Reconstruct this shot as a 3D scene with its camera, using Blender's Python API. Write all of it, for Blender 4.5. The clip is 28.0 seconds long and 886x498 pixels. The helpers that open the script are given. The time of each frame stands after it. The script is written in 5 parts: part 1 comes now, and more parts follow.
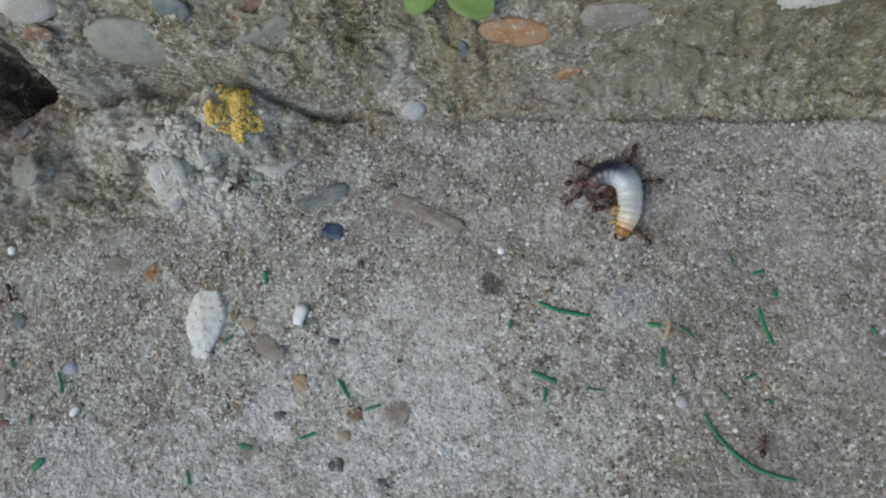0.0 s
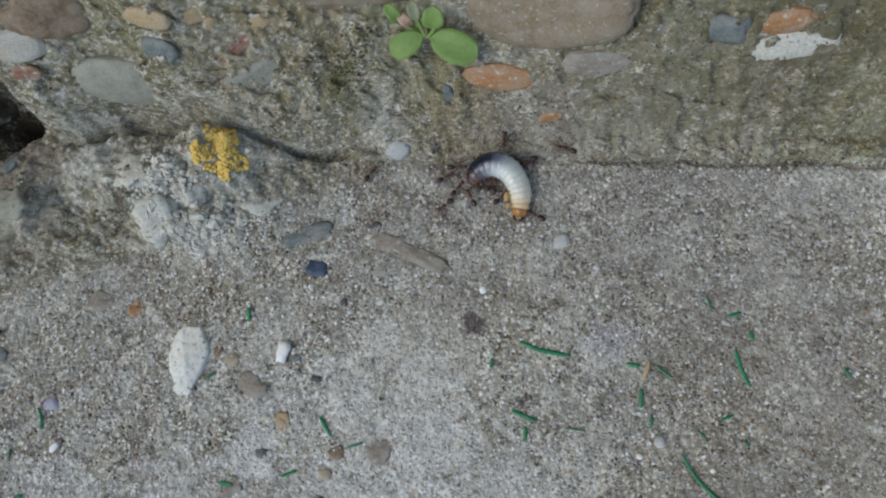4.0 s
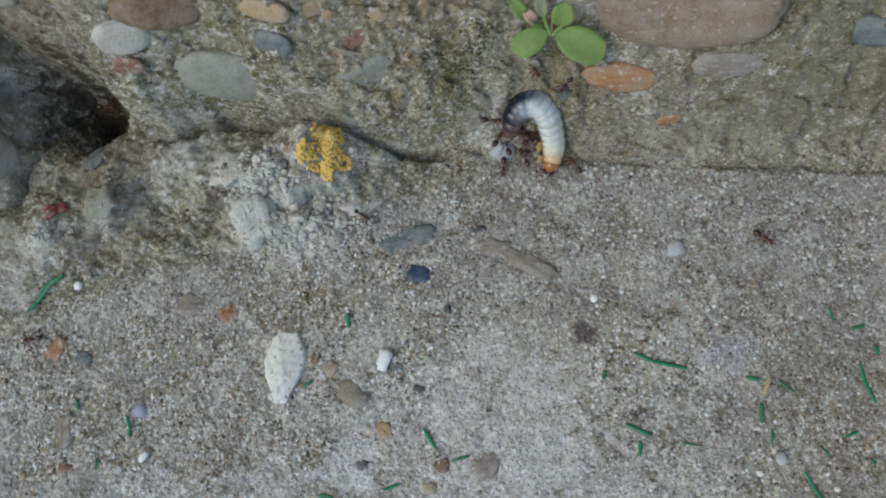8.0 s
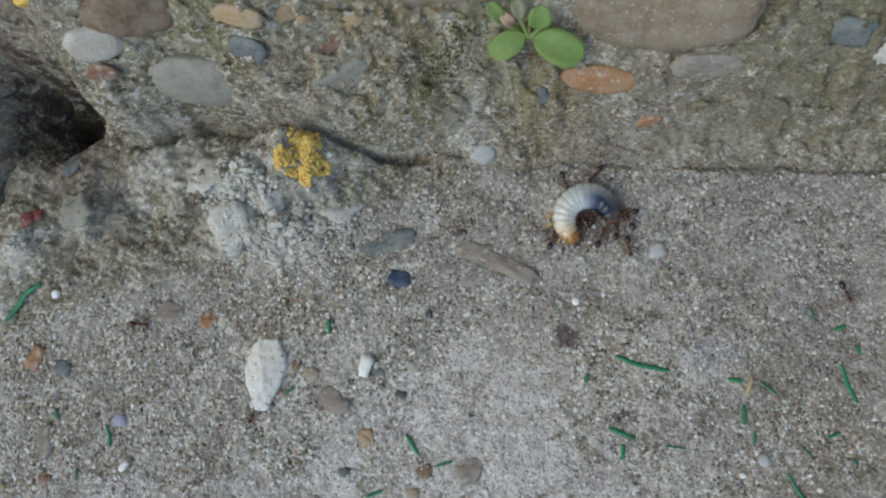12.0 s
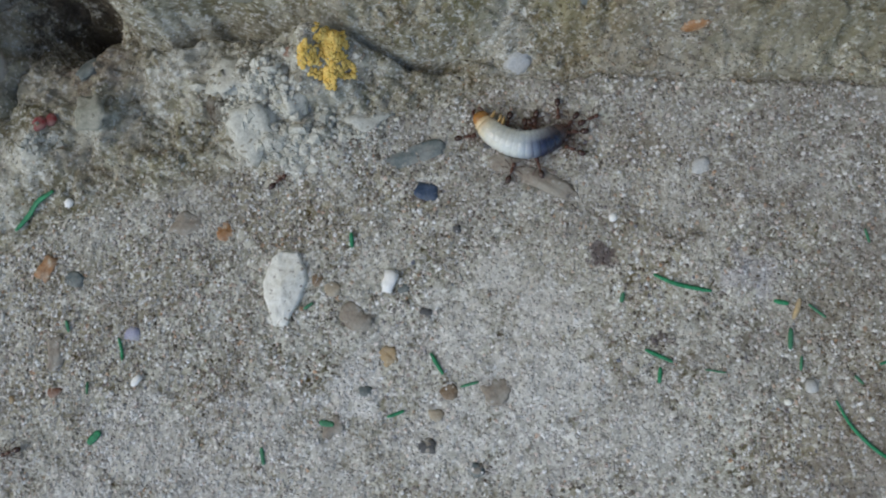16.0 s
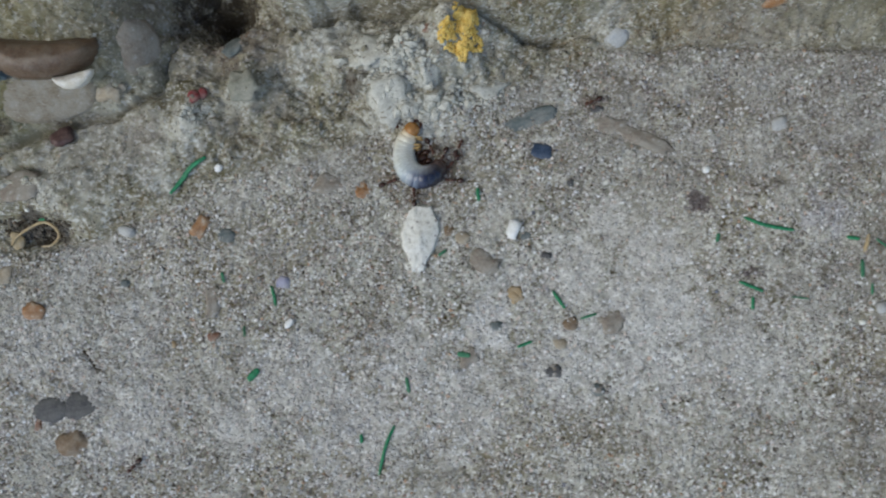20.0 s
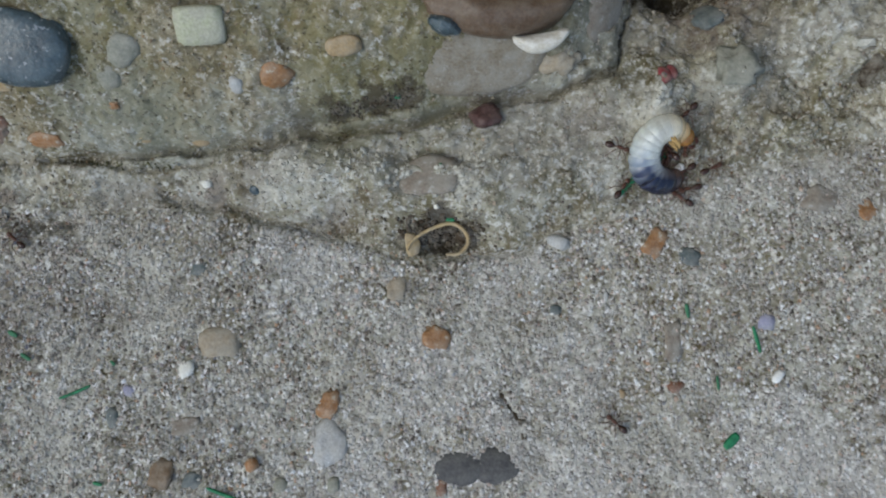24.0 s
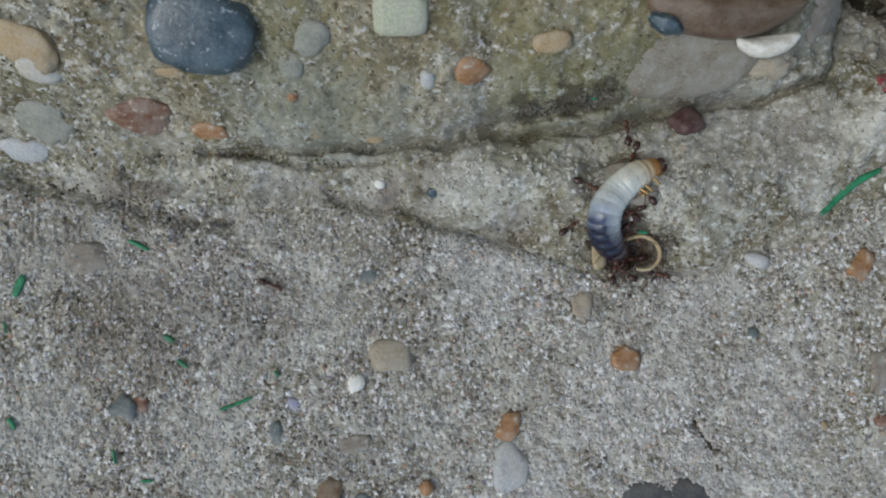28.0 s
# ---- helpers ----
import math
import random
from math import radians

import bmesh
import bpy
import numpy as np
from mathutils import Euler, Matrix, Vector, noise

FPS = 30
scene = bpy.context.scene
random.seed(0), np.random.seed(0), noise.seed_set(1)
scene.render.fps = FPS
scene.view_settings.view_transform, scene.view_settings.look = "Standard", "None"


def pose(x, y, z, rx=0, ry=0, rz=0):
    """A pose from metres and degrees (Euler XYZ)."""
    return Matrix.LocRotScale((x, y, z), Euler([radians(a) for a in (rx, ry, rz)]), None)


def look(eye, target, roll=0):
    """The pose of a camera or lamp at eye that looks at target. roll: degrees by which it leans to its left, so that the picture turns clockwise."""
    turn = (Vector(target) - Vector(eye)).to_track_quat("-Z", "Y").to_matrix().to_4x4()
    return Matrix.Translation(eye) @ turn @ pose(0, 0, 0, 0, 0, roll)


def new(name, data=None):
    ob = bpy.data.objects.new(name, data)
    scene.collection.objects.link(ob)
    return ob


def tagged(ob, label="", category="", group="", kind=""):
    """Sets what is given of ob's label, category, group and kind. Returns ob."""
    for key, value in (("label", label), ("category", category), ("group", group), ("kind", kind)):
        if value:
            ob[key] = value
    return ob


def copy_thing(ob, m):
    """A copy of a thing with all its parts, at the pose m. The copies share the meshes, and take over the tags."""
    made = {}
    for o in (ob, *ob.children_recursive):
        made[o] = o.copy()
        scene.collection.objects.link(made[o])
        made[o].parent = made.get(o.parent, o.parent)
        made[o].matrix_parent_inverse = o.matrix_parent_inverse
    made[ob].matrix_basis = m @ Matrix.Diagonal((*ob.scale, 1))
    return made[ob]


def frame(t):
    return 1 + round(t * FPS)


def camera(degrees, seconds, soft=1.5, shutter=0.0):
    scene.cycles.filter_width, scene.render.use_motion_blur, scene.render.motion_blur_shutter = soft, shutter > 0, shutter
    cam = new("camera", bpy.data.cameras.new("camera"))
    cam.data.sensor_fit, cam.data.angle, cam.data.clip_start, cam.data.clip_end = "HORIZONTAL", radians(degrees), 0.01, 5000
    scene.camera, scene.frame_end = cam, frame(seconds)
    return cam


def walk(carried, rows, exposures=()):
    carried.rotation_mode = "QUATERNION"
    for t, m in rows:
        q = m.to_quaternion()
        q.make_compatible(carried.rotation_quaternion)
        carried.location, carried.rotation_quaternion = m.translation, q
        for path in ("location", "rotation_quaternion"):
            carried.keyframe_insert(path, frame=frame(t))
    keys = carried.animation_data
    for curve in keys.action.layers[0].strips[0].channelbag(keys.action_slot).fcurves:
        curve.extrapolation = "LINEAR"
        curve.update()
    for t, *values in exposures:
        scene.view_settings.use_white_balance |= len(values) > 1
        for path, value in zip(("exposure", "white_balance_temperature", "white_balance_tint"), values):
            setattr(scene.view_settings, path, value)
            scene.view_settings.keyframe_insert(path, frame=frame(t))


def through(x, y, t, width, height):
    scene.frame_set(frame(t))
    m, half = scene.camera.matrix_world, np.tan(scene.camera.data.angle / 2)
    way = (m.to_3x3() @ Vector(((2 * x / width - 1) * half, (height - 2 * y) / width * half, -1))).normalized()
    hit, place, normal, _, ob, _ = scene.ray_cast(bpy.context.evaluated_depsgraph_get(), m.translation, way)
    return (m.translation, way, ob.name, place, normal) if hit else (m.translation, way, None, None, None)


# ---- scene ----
cam = camera(60, 28.0, soft=2.0, shutter=0.2)
PATH = [
    (0.0, pose(0.0627, -0.0141, 0.1348, 7.83, 6.54, -1.92)),
    (0.5, pose(0.0599, -0.0127, 0.1381, 8.38, 5.68, -1.41)),
    (1.0, pose(0.0674, -0.0149, 0.1358, 8.87, 6.27, -2.26)),
    (1.5, pose(0.0600, -0.0077, 0.1333, 7.28, 4.51, -1.48)),
    (2.0, pose(0.0670, -0.0032, 0.1303, 7.78, 5.96, -2.33)),
    (2.5, pose(0.0654, -0.0118, 0.1339, 9.61, 6.03, -2.26)),
    (4.5, pose(0.0628, -0.0112, 0.1369, 9.28, 5.00, -1.32)),
    (5.0, pose(0.0554, -0.0115, 0.1345, 8.78, 4.67, -0.74)),
    (5.5, pose(0.0367, -0.0108, 0.1324, 8.52, 5.31, 0.94)),
    (6.0, pose(0.0380, -0.0053, 0.1329, 9.38, 4.46, 0.16)),
    (6.5, pose(0.0389, -0.0044, 0.1314, 8.29, 4.48, 0.13)),
    (7.0, pose(0.0401, -0.0070, 0.1319, 8.82, 4.46, -0.30)),
    (7.5, pose(0.0405, -0.0069, 0.1331, 8.94, 4.72, -0.52)),
    (8.0, pose(0.0429, -0.0078, 0.1337, 9.00, 4.71, -0.94)),
    (8.5, pose(0.0419, -0.0064, 0.1335, 8.81, 4.69, -0.93)),
    (9.0, pose(0.0400, -0.0025, 0.1342, 9.15, 5.14, -0.81)),
    (9.5, pose(0.0355, -0.0019, 0.1332, 8.77, 5.05, -0.37)),
    (10.0, pose(0.0364, -0.0017, 0.1330, 8.62, 4.81, -0.59)),
    (10.5, pose(0.0369, -0.0014, 0.1319, 8.71, 4.52, -0.35)),
    (11.0, pose(0.0385, -0.0014, 0.1330, 8.76, 4.19, -0.96)),
    (11.5, pose(0.0424, -0.0006, 0.1326, 8.36, 4.54, -1.02)),
    (12.0, pose(0.0451, -0.0060, 0.1329, 8.53, 4.32, -1.63)),
    (12.5, pose(0.0479, -0.0097, 0.1330, 8.73, 4.59, -1.52)),
    (13.0, pose(0.0515, -0.0198, 0.1334, 9.76, 5.27, -1.91)),
    (13.5, pose(0.0530, -0.0173, 0.1310, 8.61, 5.81, -1.52)),
    (15.5, pose(0.0508, -0.0175, 0.1295, 8.75, 5.08, -1.23)),
    (16.0, pose(0.0421, -0.0175, 0.1246, 7.77, 5.34, -0.30)),
    (16.5, pose(0.0458, -0.0187, 0.1250, 7.73, 5.92, -1.30)),
    (17.0, pose(0.0490, -0.0208, 0.1262, 7.65, 5.31, -1.64)),
    (17.5, pose(0.0560, -0.0236, 0.1270, 7.90, 5.49, -2.00)),
    (18.0, pose(0.0471, -0.0193, 0.1268, 7.71, 5.80, -1.31)),
    (18.5, pose(0.0448, -0.0190, 0.1314, 9.16, 6.25, -1.90)),
    (19.0, pose(0.0302, -0.0177, 0.1305, 8.51, 5.93, -0.43)),
    (19.5, pose(0.0238, -0.0203, 0.1374, 11.47, 2.59, -0.90)),
    (20.0, pose(0.0150, -0.0285, 0.1428, 7.79, 2.91, -1.93)),
    (20.5, pose(-0.0106, -0.0156, 0.1394, 7.49, 1.59, -3.80)),
    (21.0, pose(-0.0259, -0.0182, 0.1355, 7.38, 1.68, -3.12)),
    (21.5, pose(-0.0325, -0.0227, 0.1275, 8.24, 2.06, -2.22)),
    (23.5, pose(-0.0601, -0.0240, 0.1169, 7.38, 2.69, -0.19)),
    (24.0, pose(-0.0651, -0.0222, 0.1137, 9.03, 1.95, 1.79)),
    (24.5, pose(-0.0677, -0.0201, 0.1098, 9.52, 2.22, 2.47)),
    (25.0, pose(-0.0724, -0.0235, 0.1142, 7.47, 2.41, 0.19)),
    (25.5, pose(-0.0722, -0.0225, 0.1102, 8.53, 1.86, 0.69)),
    (26.0, pose(-0.0768, -0.0196, 0.1107, 7.16, 2.74, -0.12)),
    (26.5, pose(-0.0849, -0.0184, 0.1074, 8.02, 1.86, 1.62)),
    (27.0, pose(-0.0872, -0.0191, 0.1068, 8.17, 1.42, 2.52)),
    (27.5, pose(-0.0914, -0.0164, 0.1054, 7.03, 0.78, 3.50)),
    (28.0, pose(-0.0926, -0.0176, 0.1073, 7.39, 1.40, 3.70)),
]
walk(cam, PATH, exposures=[(0, 0.46), (28, 0.46)])

# ---- light: an open overcast sky, faint wide sun from the upper left ----
world = bpy.data.worlds.new("world")
world.use_nodes = True
scene.world = world
sky = world.node_tree.nodes.new("ShaderNodeTexSky")
sky.sky_type, sky.sun_disc = "NISHITA", False
sky.sun_elevation, sky.sun_rotation = radians(48), radians(-122)
world.node_tree.nodes["Background"].inputs[1].default_value = 0.12
world.node_tree.links.new(sky.outputs[0], world.node_tree.nodes["Background"].inputs[0])
lamp = bpy.data.lights.new("sun", "SUN")
lamp.energy, lamp.angle, lamp.color = 0.85, radians(36), (0.97, 0.975, 0.86)
sun = new("sun", lamp)
sun.matrix_world = look((-0.55, -0.35, 0.75), (0, 0, 0))


# ---- the lie of the land, in millimetres: paving, mortar bench, rough wall ----
def lattice(ix, iy, seed):
    n = (ix * 374761393 + iy * 668265263 + seed * 974634777) & 0xFFFFFFFF
    n = ((n ^ (n >> 13)) * 1274126177) & 0xFFFFFFFF
    return ((n ^ (n >> 16)) & 0xFFFF) / 65535.0


def bumps(x, y, size, seed):
    """Smooth noise, about -1 to 1, with hills about size millimetres wide, its grain turned a different way for every seed."""
    c, n = math.cos(seed * 1.7) / size, math.sin(seed * 1.7) / size
    x, y = np.asarray(x, float), np.asarray(y, float)
    u, v = x * c - y * n, x * n + y * c
    iu, iv = np.floor(u).astype(np.int64), np.floor(v).astype(np.int64)
    fu, fv = u - iu, v - iv
    total = 0.0
    for du in (0, 1):
        for dv in (0, 1):
            q = lattice(iu + du, iv + dv, seed) * 6.2832
            wu, wv = np.abs(fu - (1 - du)), np.abs(fv - (1 - dv))
            weight = wu ** 3 * (wu * (wu * 6 - 15) + 10) * wv ** 3 * (wv * (wv * 6 - 15) + 10)
            total = total + weight * (np.cos(q) * (fu - du) + np.sin(q) * (fv - dv))
    return 1.7 * total


def billow(x, y, size, seed, height):
    """Cushions with sharp creases between them."""
    return height * (np.abs(bumps(x, y, size, seed)) - 0.3)


def ease(a, b, x):
    t = np.clip((x - a) / (b - a), 0, 1)
    return t * t * (3 - 2 * t)


def edge_line(x):
    """Where the paving ends, along the wall."""
    line = np.interp(x, [-180, -143, -110, -90, -74, -56, -36, -15, 5, 22, 43, 62, 76, 93, 106, 120, 140],
                     [2, 0, 1, -2, -6, -4, 6, 11, 15, 22, 28.5, 28.6, 27.7, 26.6, 25.6, 24.6, 23])
    return line + 0.9 * bumps(x, x * 0, 9, 3) + 0.4 * bumps(x, x * 0, 2.5, 4)


def ledge_line(x):
    """The foot of the upper courses, which jut out over the hollow and run on above the stone on the left."""
    return np.interp(x, [-90, -60, -52, -46, -42, -36, -32, -28, -25, -21, -15, -6, 1, 9, 17, 25, 34, 43, 72, 104, 140],
                     [96, 67, 59, 53.5, 50.5, 47.5, 46, 44, 41, 35.5, 33.7, 37.3, 36, 35.5, 33.2, 31, 31.8, 31.6, 31.4, 30.0, 27.8])


def base_line(x):
    """Where the steep wall begins; the stone on the left stands forward of the hollow beside it."""
    left = np.interp(x, [-180, -140, -119, -97, -75, -60, -52, -41], [6, 7, 9, 11, 15, 19, 20, 25])
    k = ease(-46, -36, x)
    return left * (1 - k) + ledge_line(x) * k + 0.8 * bumps(x, x * 0, 7, 5)


LUMPS = [(13.5, 33.5, 6, 3.5, 5.5), (12, 30, 11, 7, 8.0), (1, 25.5, 9, 6, 6.5), (-12, 31, 8, 5, 4.5), (3, 16.5, 8, 3.5, 3.5), (12, 18.5, 7, 3.5, 2.5), (-30, 30, 7, 8, 1.5),
         (-89, 6, 11, 4, 2.2), (-66, 6, 9, 5, 1.6), (-46, 20, 5, 6, 2), (-34, 40.5, 6, 6, -17), (-47, 43, 2.6, 2.6, -7), (-39, 17, 3.2, 5, 3.5), (-27, 23, 4, 3.5, 3.5),
         (-33, 27, 3.5, 3, -3), (-17, 20, 4, 3, -2.5), (-69, -2.5, 5.5, 2.6, -4.5), (-71.5, 9, 4.6, 1.3, -3.2), (-73, 4.8, 3.6, 1.6, -1.6), (-86, -0.6, 3.8, 2, -2.6), (21, 26, 4, 3, -1.5), (-117, -6, 12, 4, 1.6), (-8, 21, 3, 3, -2.5)]
# cracks and furrows: their line (x, y), depth and width
FURROWS = [([58, 76, 93, 106, 120, 136], [28.4, 27.3, 26.5, 25.4, 24.5, 23.4], 0.8, 0.5), ([88, 100, 112, 126], [35.6, 34.6, 33.2, 33.0], 1.3, 0.8), ([70, 80, 92, 100], [36.2, 35.6, 36.4, 37.2], 1.0, 0.7), ([-160, -152, -147, -141, -133, -126], [2.6, 2, 1, -0.7, -1.6, -1.6], 2.2, 1.3), ([-128, -122, -116, -110, -104], [7.9, 7, 6.9, 7.3, 8.2], 1.5, 0.7),
           ([-112, -104, -97, -90], [2.5, 1.5, 0, -2], 1.6, 0.8), ([-96, -87, -78, -75], [12.4, 14.4, 16.4, 17.1], 2.0, 0.9),
           ([-60.5, -59.2, -57.6, -57.2], [-25.2, -27.2, -29.4, -33], 0.9, 0.5)]


def furrow(x, y, xs, ys, depth, width):
    line = np.interp(x, xs, ys) + 0.6 * bumps(x, x * 0, 3, 8)
    inside = ease(xs[0] - 2, xs[0] + 1, x) * (1 - ease(xs[-1] - 1, xs[-1] + 2, x))
    return depth * inside * np.exp(-((y - line) / width) ** 2)


def relief(x, y):
    x, y = np.asarray(x, float), np.asarray(y, float)
    ragged = ease(-62, -50, x) * ease(-28, -34, x)
    e, b = edge_line(x), base_line(x + ragged * (2.2 * bumps(x, y, 7, 61) + 1.0 * bumps(x, y, 2.5, 62)))
    grain = 0.16 * bumps(x, y, 0.8, 11) + 0.14 * bumps(x, y, 1.7, 12)
    pits = np.maximum(bumps(x, y, 2.4, 15) - 0.35, 0) + 0.7 * np.maximum(bumps(x, y, 1.2, 16) - 0.4, 0)
    paving = grain - 0.6 * pits + 0.3 * bumps(x, y, 4, 13) + 0.4 * bumps(x, y, 22, 14)
    up = y - b
    bench = ease(0, 4 + 5 * ease(45, 20, x), y - e) * (1.2 + 2.2 * ease(40, -20, x)) + ease(0, 2.5, y - e) * (0.8 * bumps(x, y, 9, 21) + (0.35 + 0.65 * ease(-45, -30, x)) * billow(x, y, 5.5, 22, 1.9) + (0.55 + 0.45 * ease(-45, -30, x)) * (billow(x, y, 2.4, 23, 1.2) + billow(x, y, 1.2, 24, 0.6)))
    jump = np.interp(x, [-180, -50, -38, -25, 10, 25, 45, 140], [4, 4, 6, 9, 9, 5, 2, 2])
    steep = np.interp(x, [-180, -60, -38, -25, 0, 10, 24, 50, 63, 80, 140], [1.0, 0.8, 1.1, 1.7, 1.7, 2.0, 1.2, 1.1, 1.3, 1.9, 1.9])
    reach = np.interp(x, [-180, -60, -38, -25, 10, 25, 45, 140], [10, 10, 6, 4.5, 4.5, 5, 5, 5])
    wall = jump * ease(0, 1, up / reach) + steep * np.maximum(up, 0)
    # beside the hollow: the blunt stone on the left, and the ledge above it
    k = ease(-56, -37, x)
    cap = np.interp(x, [-80, -66, -54, -44, -36], [70, 50, 22, 14, 12])
    blunt = 4 * ease(0, 1, (y - b) / 10) + 0.8 * np.maximum(y - b, 0)
    blunt = np.where(blunt > cap - 3, cap - 3 + 3 * np.tanh(np.maximum(blunt - cap + 3, 0) / 3), blunt) * (1 - k)
    over = y - ledge_line(x) + 0.9 * bumps(x, y, 5, 63)
    ledge = 11 * ease(0, 2.6, over) + 1.5 * np.maximum(over, 0)
    wall = np.where(x < -34, blunt + ledge, wall * ease(-34, -27, x) + (blunt + ledge) * (1 - ease(-34, -27, x)))
    ys = y + 0.85 * wall
    xw, ys = x + 1.6 * bumps(x, ys, 6, 36), ys + 1.6 * bumps(x, ys, 6, 37)
    rough = (0.8 - 0.45 * ease(-40, -55, x) - 0.25 * ease(40, 60, x)) * ease(-2, 4, up) * (1.5 * bumps(xw, ys, 12, 31) + billow(xw, ys, 8, 32, 2.6) + billow(xw, ys, 3.4, 33, 1.7) + billow(xw, ys, 1.6, 34, 1.0))
    z = paving * (1 - 0.6 * ease(0, 2, y - e)) + bench + wall + rough
    for lx, ly, sx, sy, h in LUMPS:
        z = z + h * np.exp(-((x - lx) / sx) ** 2 - ((y - ly) / sy) ** 2) * (1 + 0.15 * bumps(x, y, 3.1, 41))
    for xs, ys, depth, width in FURROWS:
        z = z - furrow(x, y, xs, ys, depth, width)
    crumbly = np.exp(-((x - 4) / 17) ** 2 - ((y - 24) / 10) ** 2)
    z = z + crumbly * (1.5 * bumps(x, y, 5.5, 54) + billow(x, y, 3.6, 51, 2.6) + billow(x, y, 1.6, 52, 1.2))
    z = z - (0.5 + 0.5 * ease(40, 55, x)) * np.exp(-((y - e) / (0.8 - 0.35 * ease(40, 55, x))) ** 2) - 3.2 * np.exp(-((y - b + 0.4) / 0.8) ** 2) * ease(45, 25, x) * ease(-150, -110, x) * (1 - 0.9 * np.exp(-((x + 25) / 9) ** 2))
    return z


# the same heights on a half-millimetre grid, for quick looks
AXIS_X, AXIS_Y = np.arange(-190, 150.1, 0.5), np.arange(-75, 85.1, 0.5)
HEIGHTS = relief(*np.meshgrid(AXIS_X, AXIS_Y))


def height(x, y):
    """The surface at a spot or at many, read off the grid."""
    u, v = np.clip((np.asarray(x, float) + 190) * 2, 0, len(AXIS_X) - 1.01), np.clip((np.asarray(y, float) + 75) * 2, 0, len(AXIS_Y) - 1.01)
    i, j = u.astype(int), v.astype(int)
    u, v = u - i, v - j
    return (HEIGHTS[j, i] * (1 - u) + HEIGHTS[j, i + 1] * u) * (1 - v) + (HEIGHTS[j + 1, i] * (1 - u) + HEIGHTS[j + 1, i + 1] * u) * v


# ---- materials ----
def material(name, rough=0.9, metal=0.0, gloss=0.3):
    m = bpy.data.materials.new(name)
    m.use_nodes = True
    t = m.node_tree
    s = t.nodes["Principled BSDF"]
    s.inputs["Roughness"].default_value = rough
    s.inputs["Metallic"].default_value = metal
    s.inputs["Specular IOR Level"].default_value = gloss
    return m, t, s


def node(t, kind, **sets):
    n = t.nodes.new(kind)
    for key, value in sets.items():
        n.inputs[key.replace("_", " ")].default_value = value
    return n


def ramp(t, source, stops):
    r = t.nodes.new("ShaderNodeValToRGB")
    while len(r.color_ramp.elements) < len(stops):
        r.color_ramp.elements.new(0.5)
    for el, (at, colour) in zip(r.color_ramp.elements, stops):
        el.position, el.color = at, (*colour, 1)
    t.links.new(source, r.inputs[0])
    return r.outputs[0]


def blend(t, factor, a, b, mode="MIX"):
    m = t.nodes.new("ShaderNodeMix")
    m.data_type, m.blend_type = "RGBA", mode
    for slot, v in ((0, factor), (6, a), (7, b)):
        if hasattr(v, "links"):
            t.links.new(v, m.inputs[slot])
        else:
            m.inputs[slot].default_value = v if slot == 0 else (*v, 1)
    return m.outputs[2]


def place(t):
    return t.nodes.new("ShaderNodeTexCoord").outputs["Object"]


def noise_of(t, where, size, detail=3.0, rough=0.6):
    """Noise with features of about size millimetres."""
    n = node(t, "ShaderNodeTexNoise", Scale=1000.0 / size, Detail=detail, Roughness=rough)
    t.links.new(where, n.inputs["Vector"])
    return n.outputs["Fac"]


def cells(t, where, size):
    v = node(t, "ShaderNodeTexVoronoi", Scale=1000.0 / size)
    t.links.new(where, v.inputs["Vector"])
    return v


def relieved(t, s, heights, strength, distance):
    """A bump of a height, distance in millimetres."""
    b = node(t, "ShaderNodeBump", Strength=strength, Distance=distance / 1000.0)
    t.links.new(heights, b.inputs["Height"])
    t.links.new(b.outputs[0], s.inputs["Normal"])


# tints of the stains; soil and moss also paint shade into recesses of the wall
STAINS_AND_SHADE = {"warm": (0.52, 0.49, 0.41), "ochre": (0.31, 0.24, 0.12), "slip": (0.36, 0.375, 0.32), "lilac": (0.50, 0.49, 0.53), "dusk": (0.20, 0.18, 0.175), "mauve": (0.25, 0.225, 0.20), "lime": (0.72, 0.715, 0.66), "pale": (0.86, 0.85, 0.83), "brown": (0.20, 0.165, 0.13), "moss": (0.15, 0.145, 0.055), "rust": (0.13, 0.09, 0.075), "stain": (0.075, 0.05, 0.055), "soil": (0.05, 0.038, 0.026)}


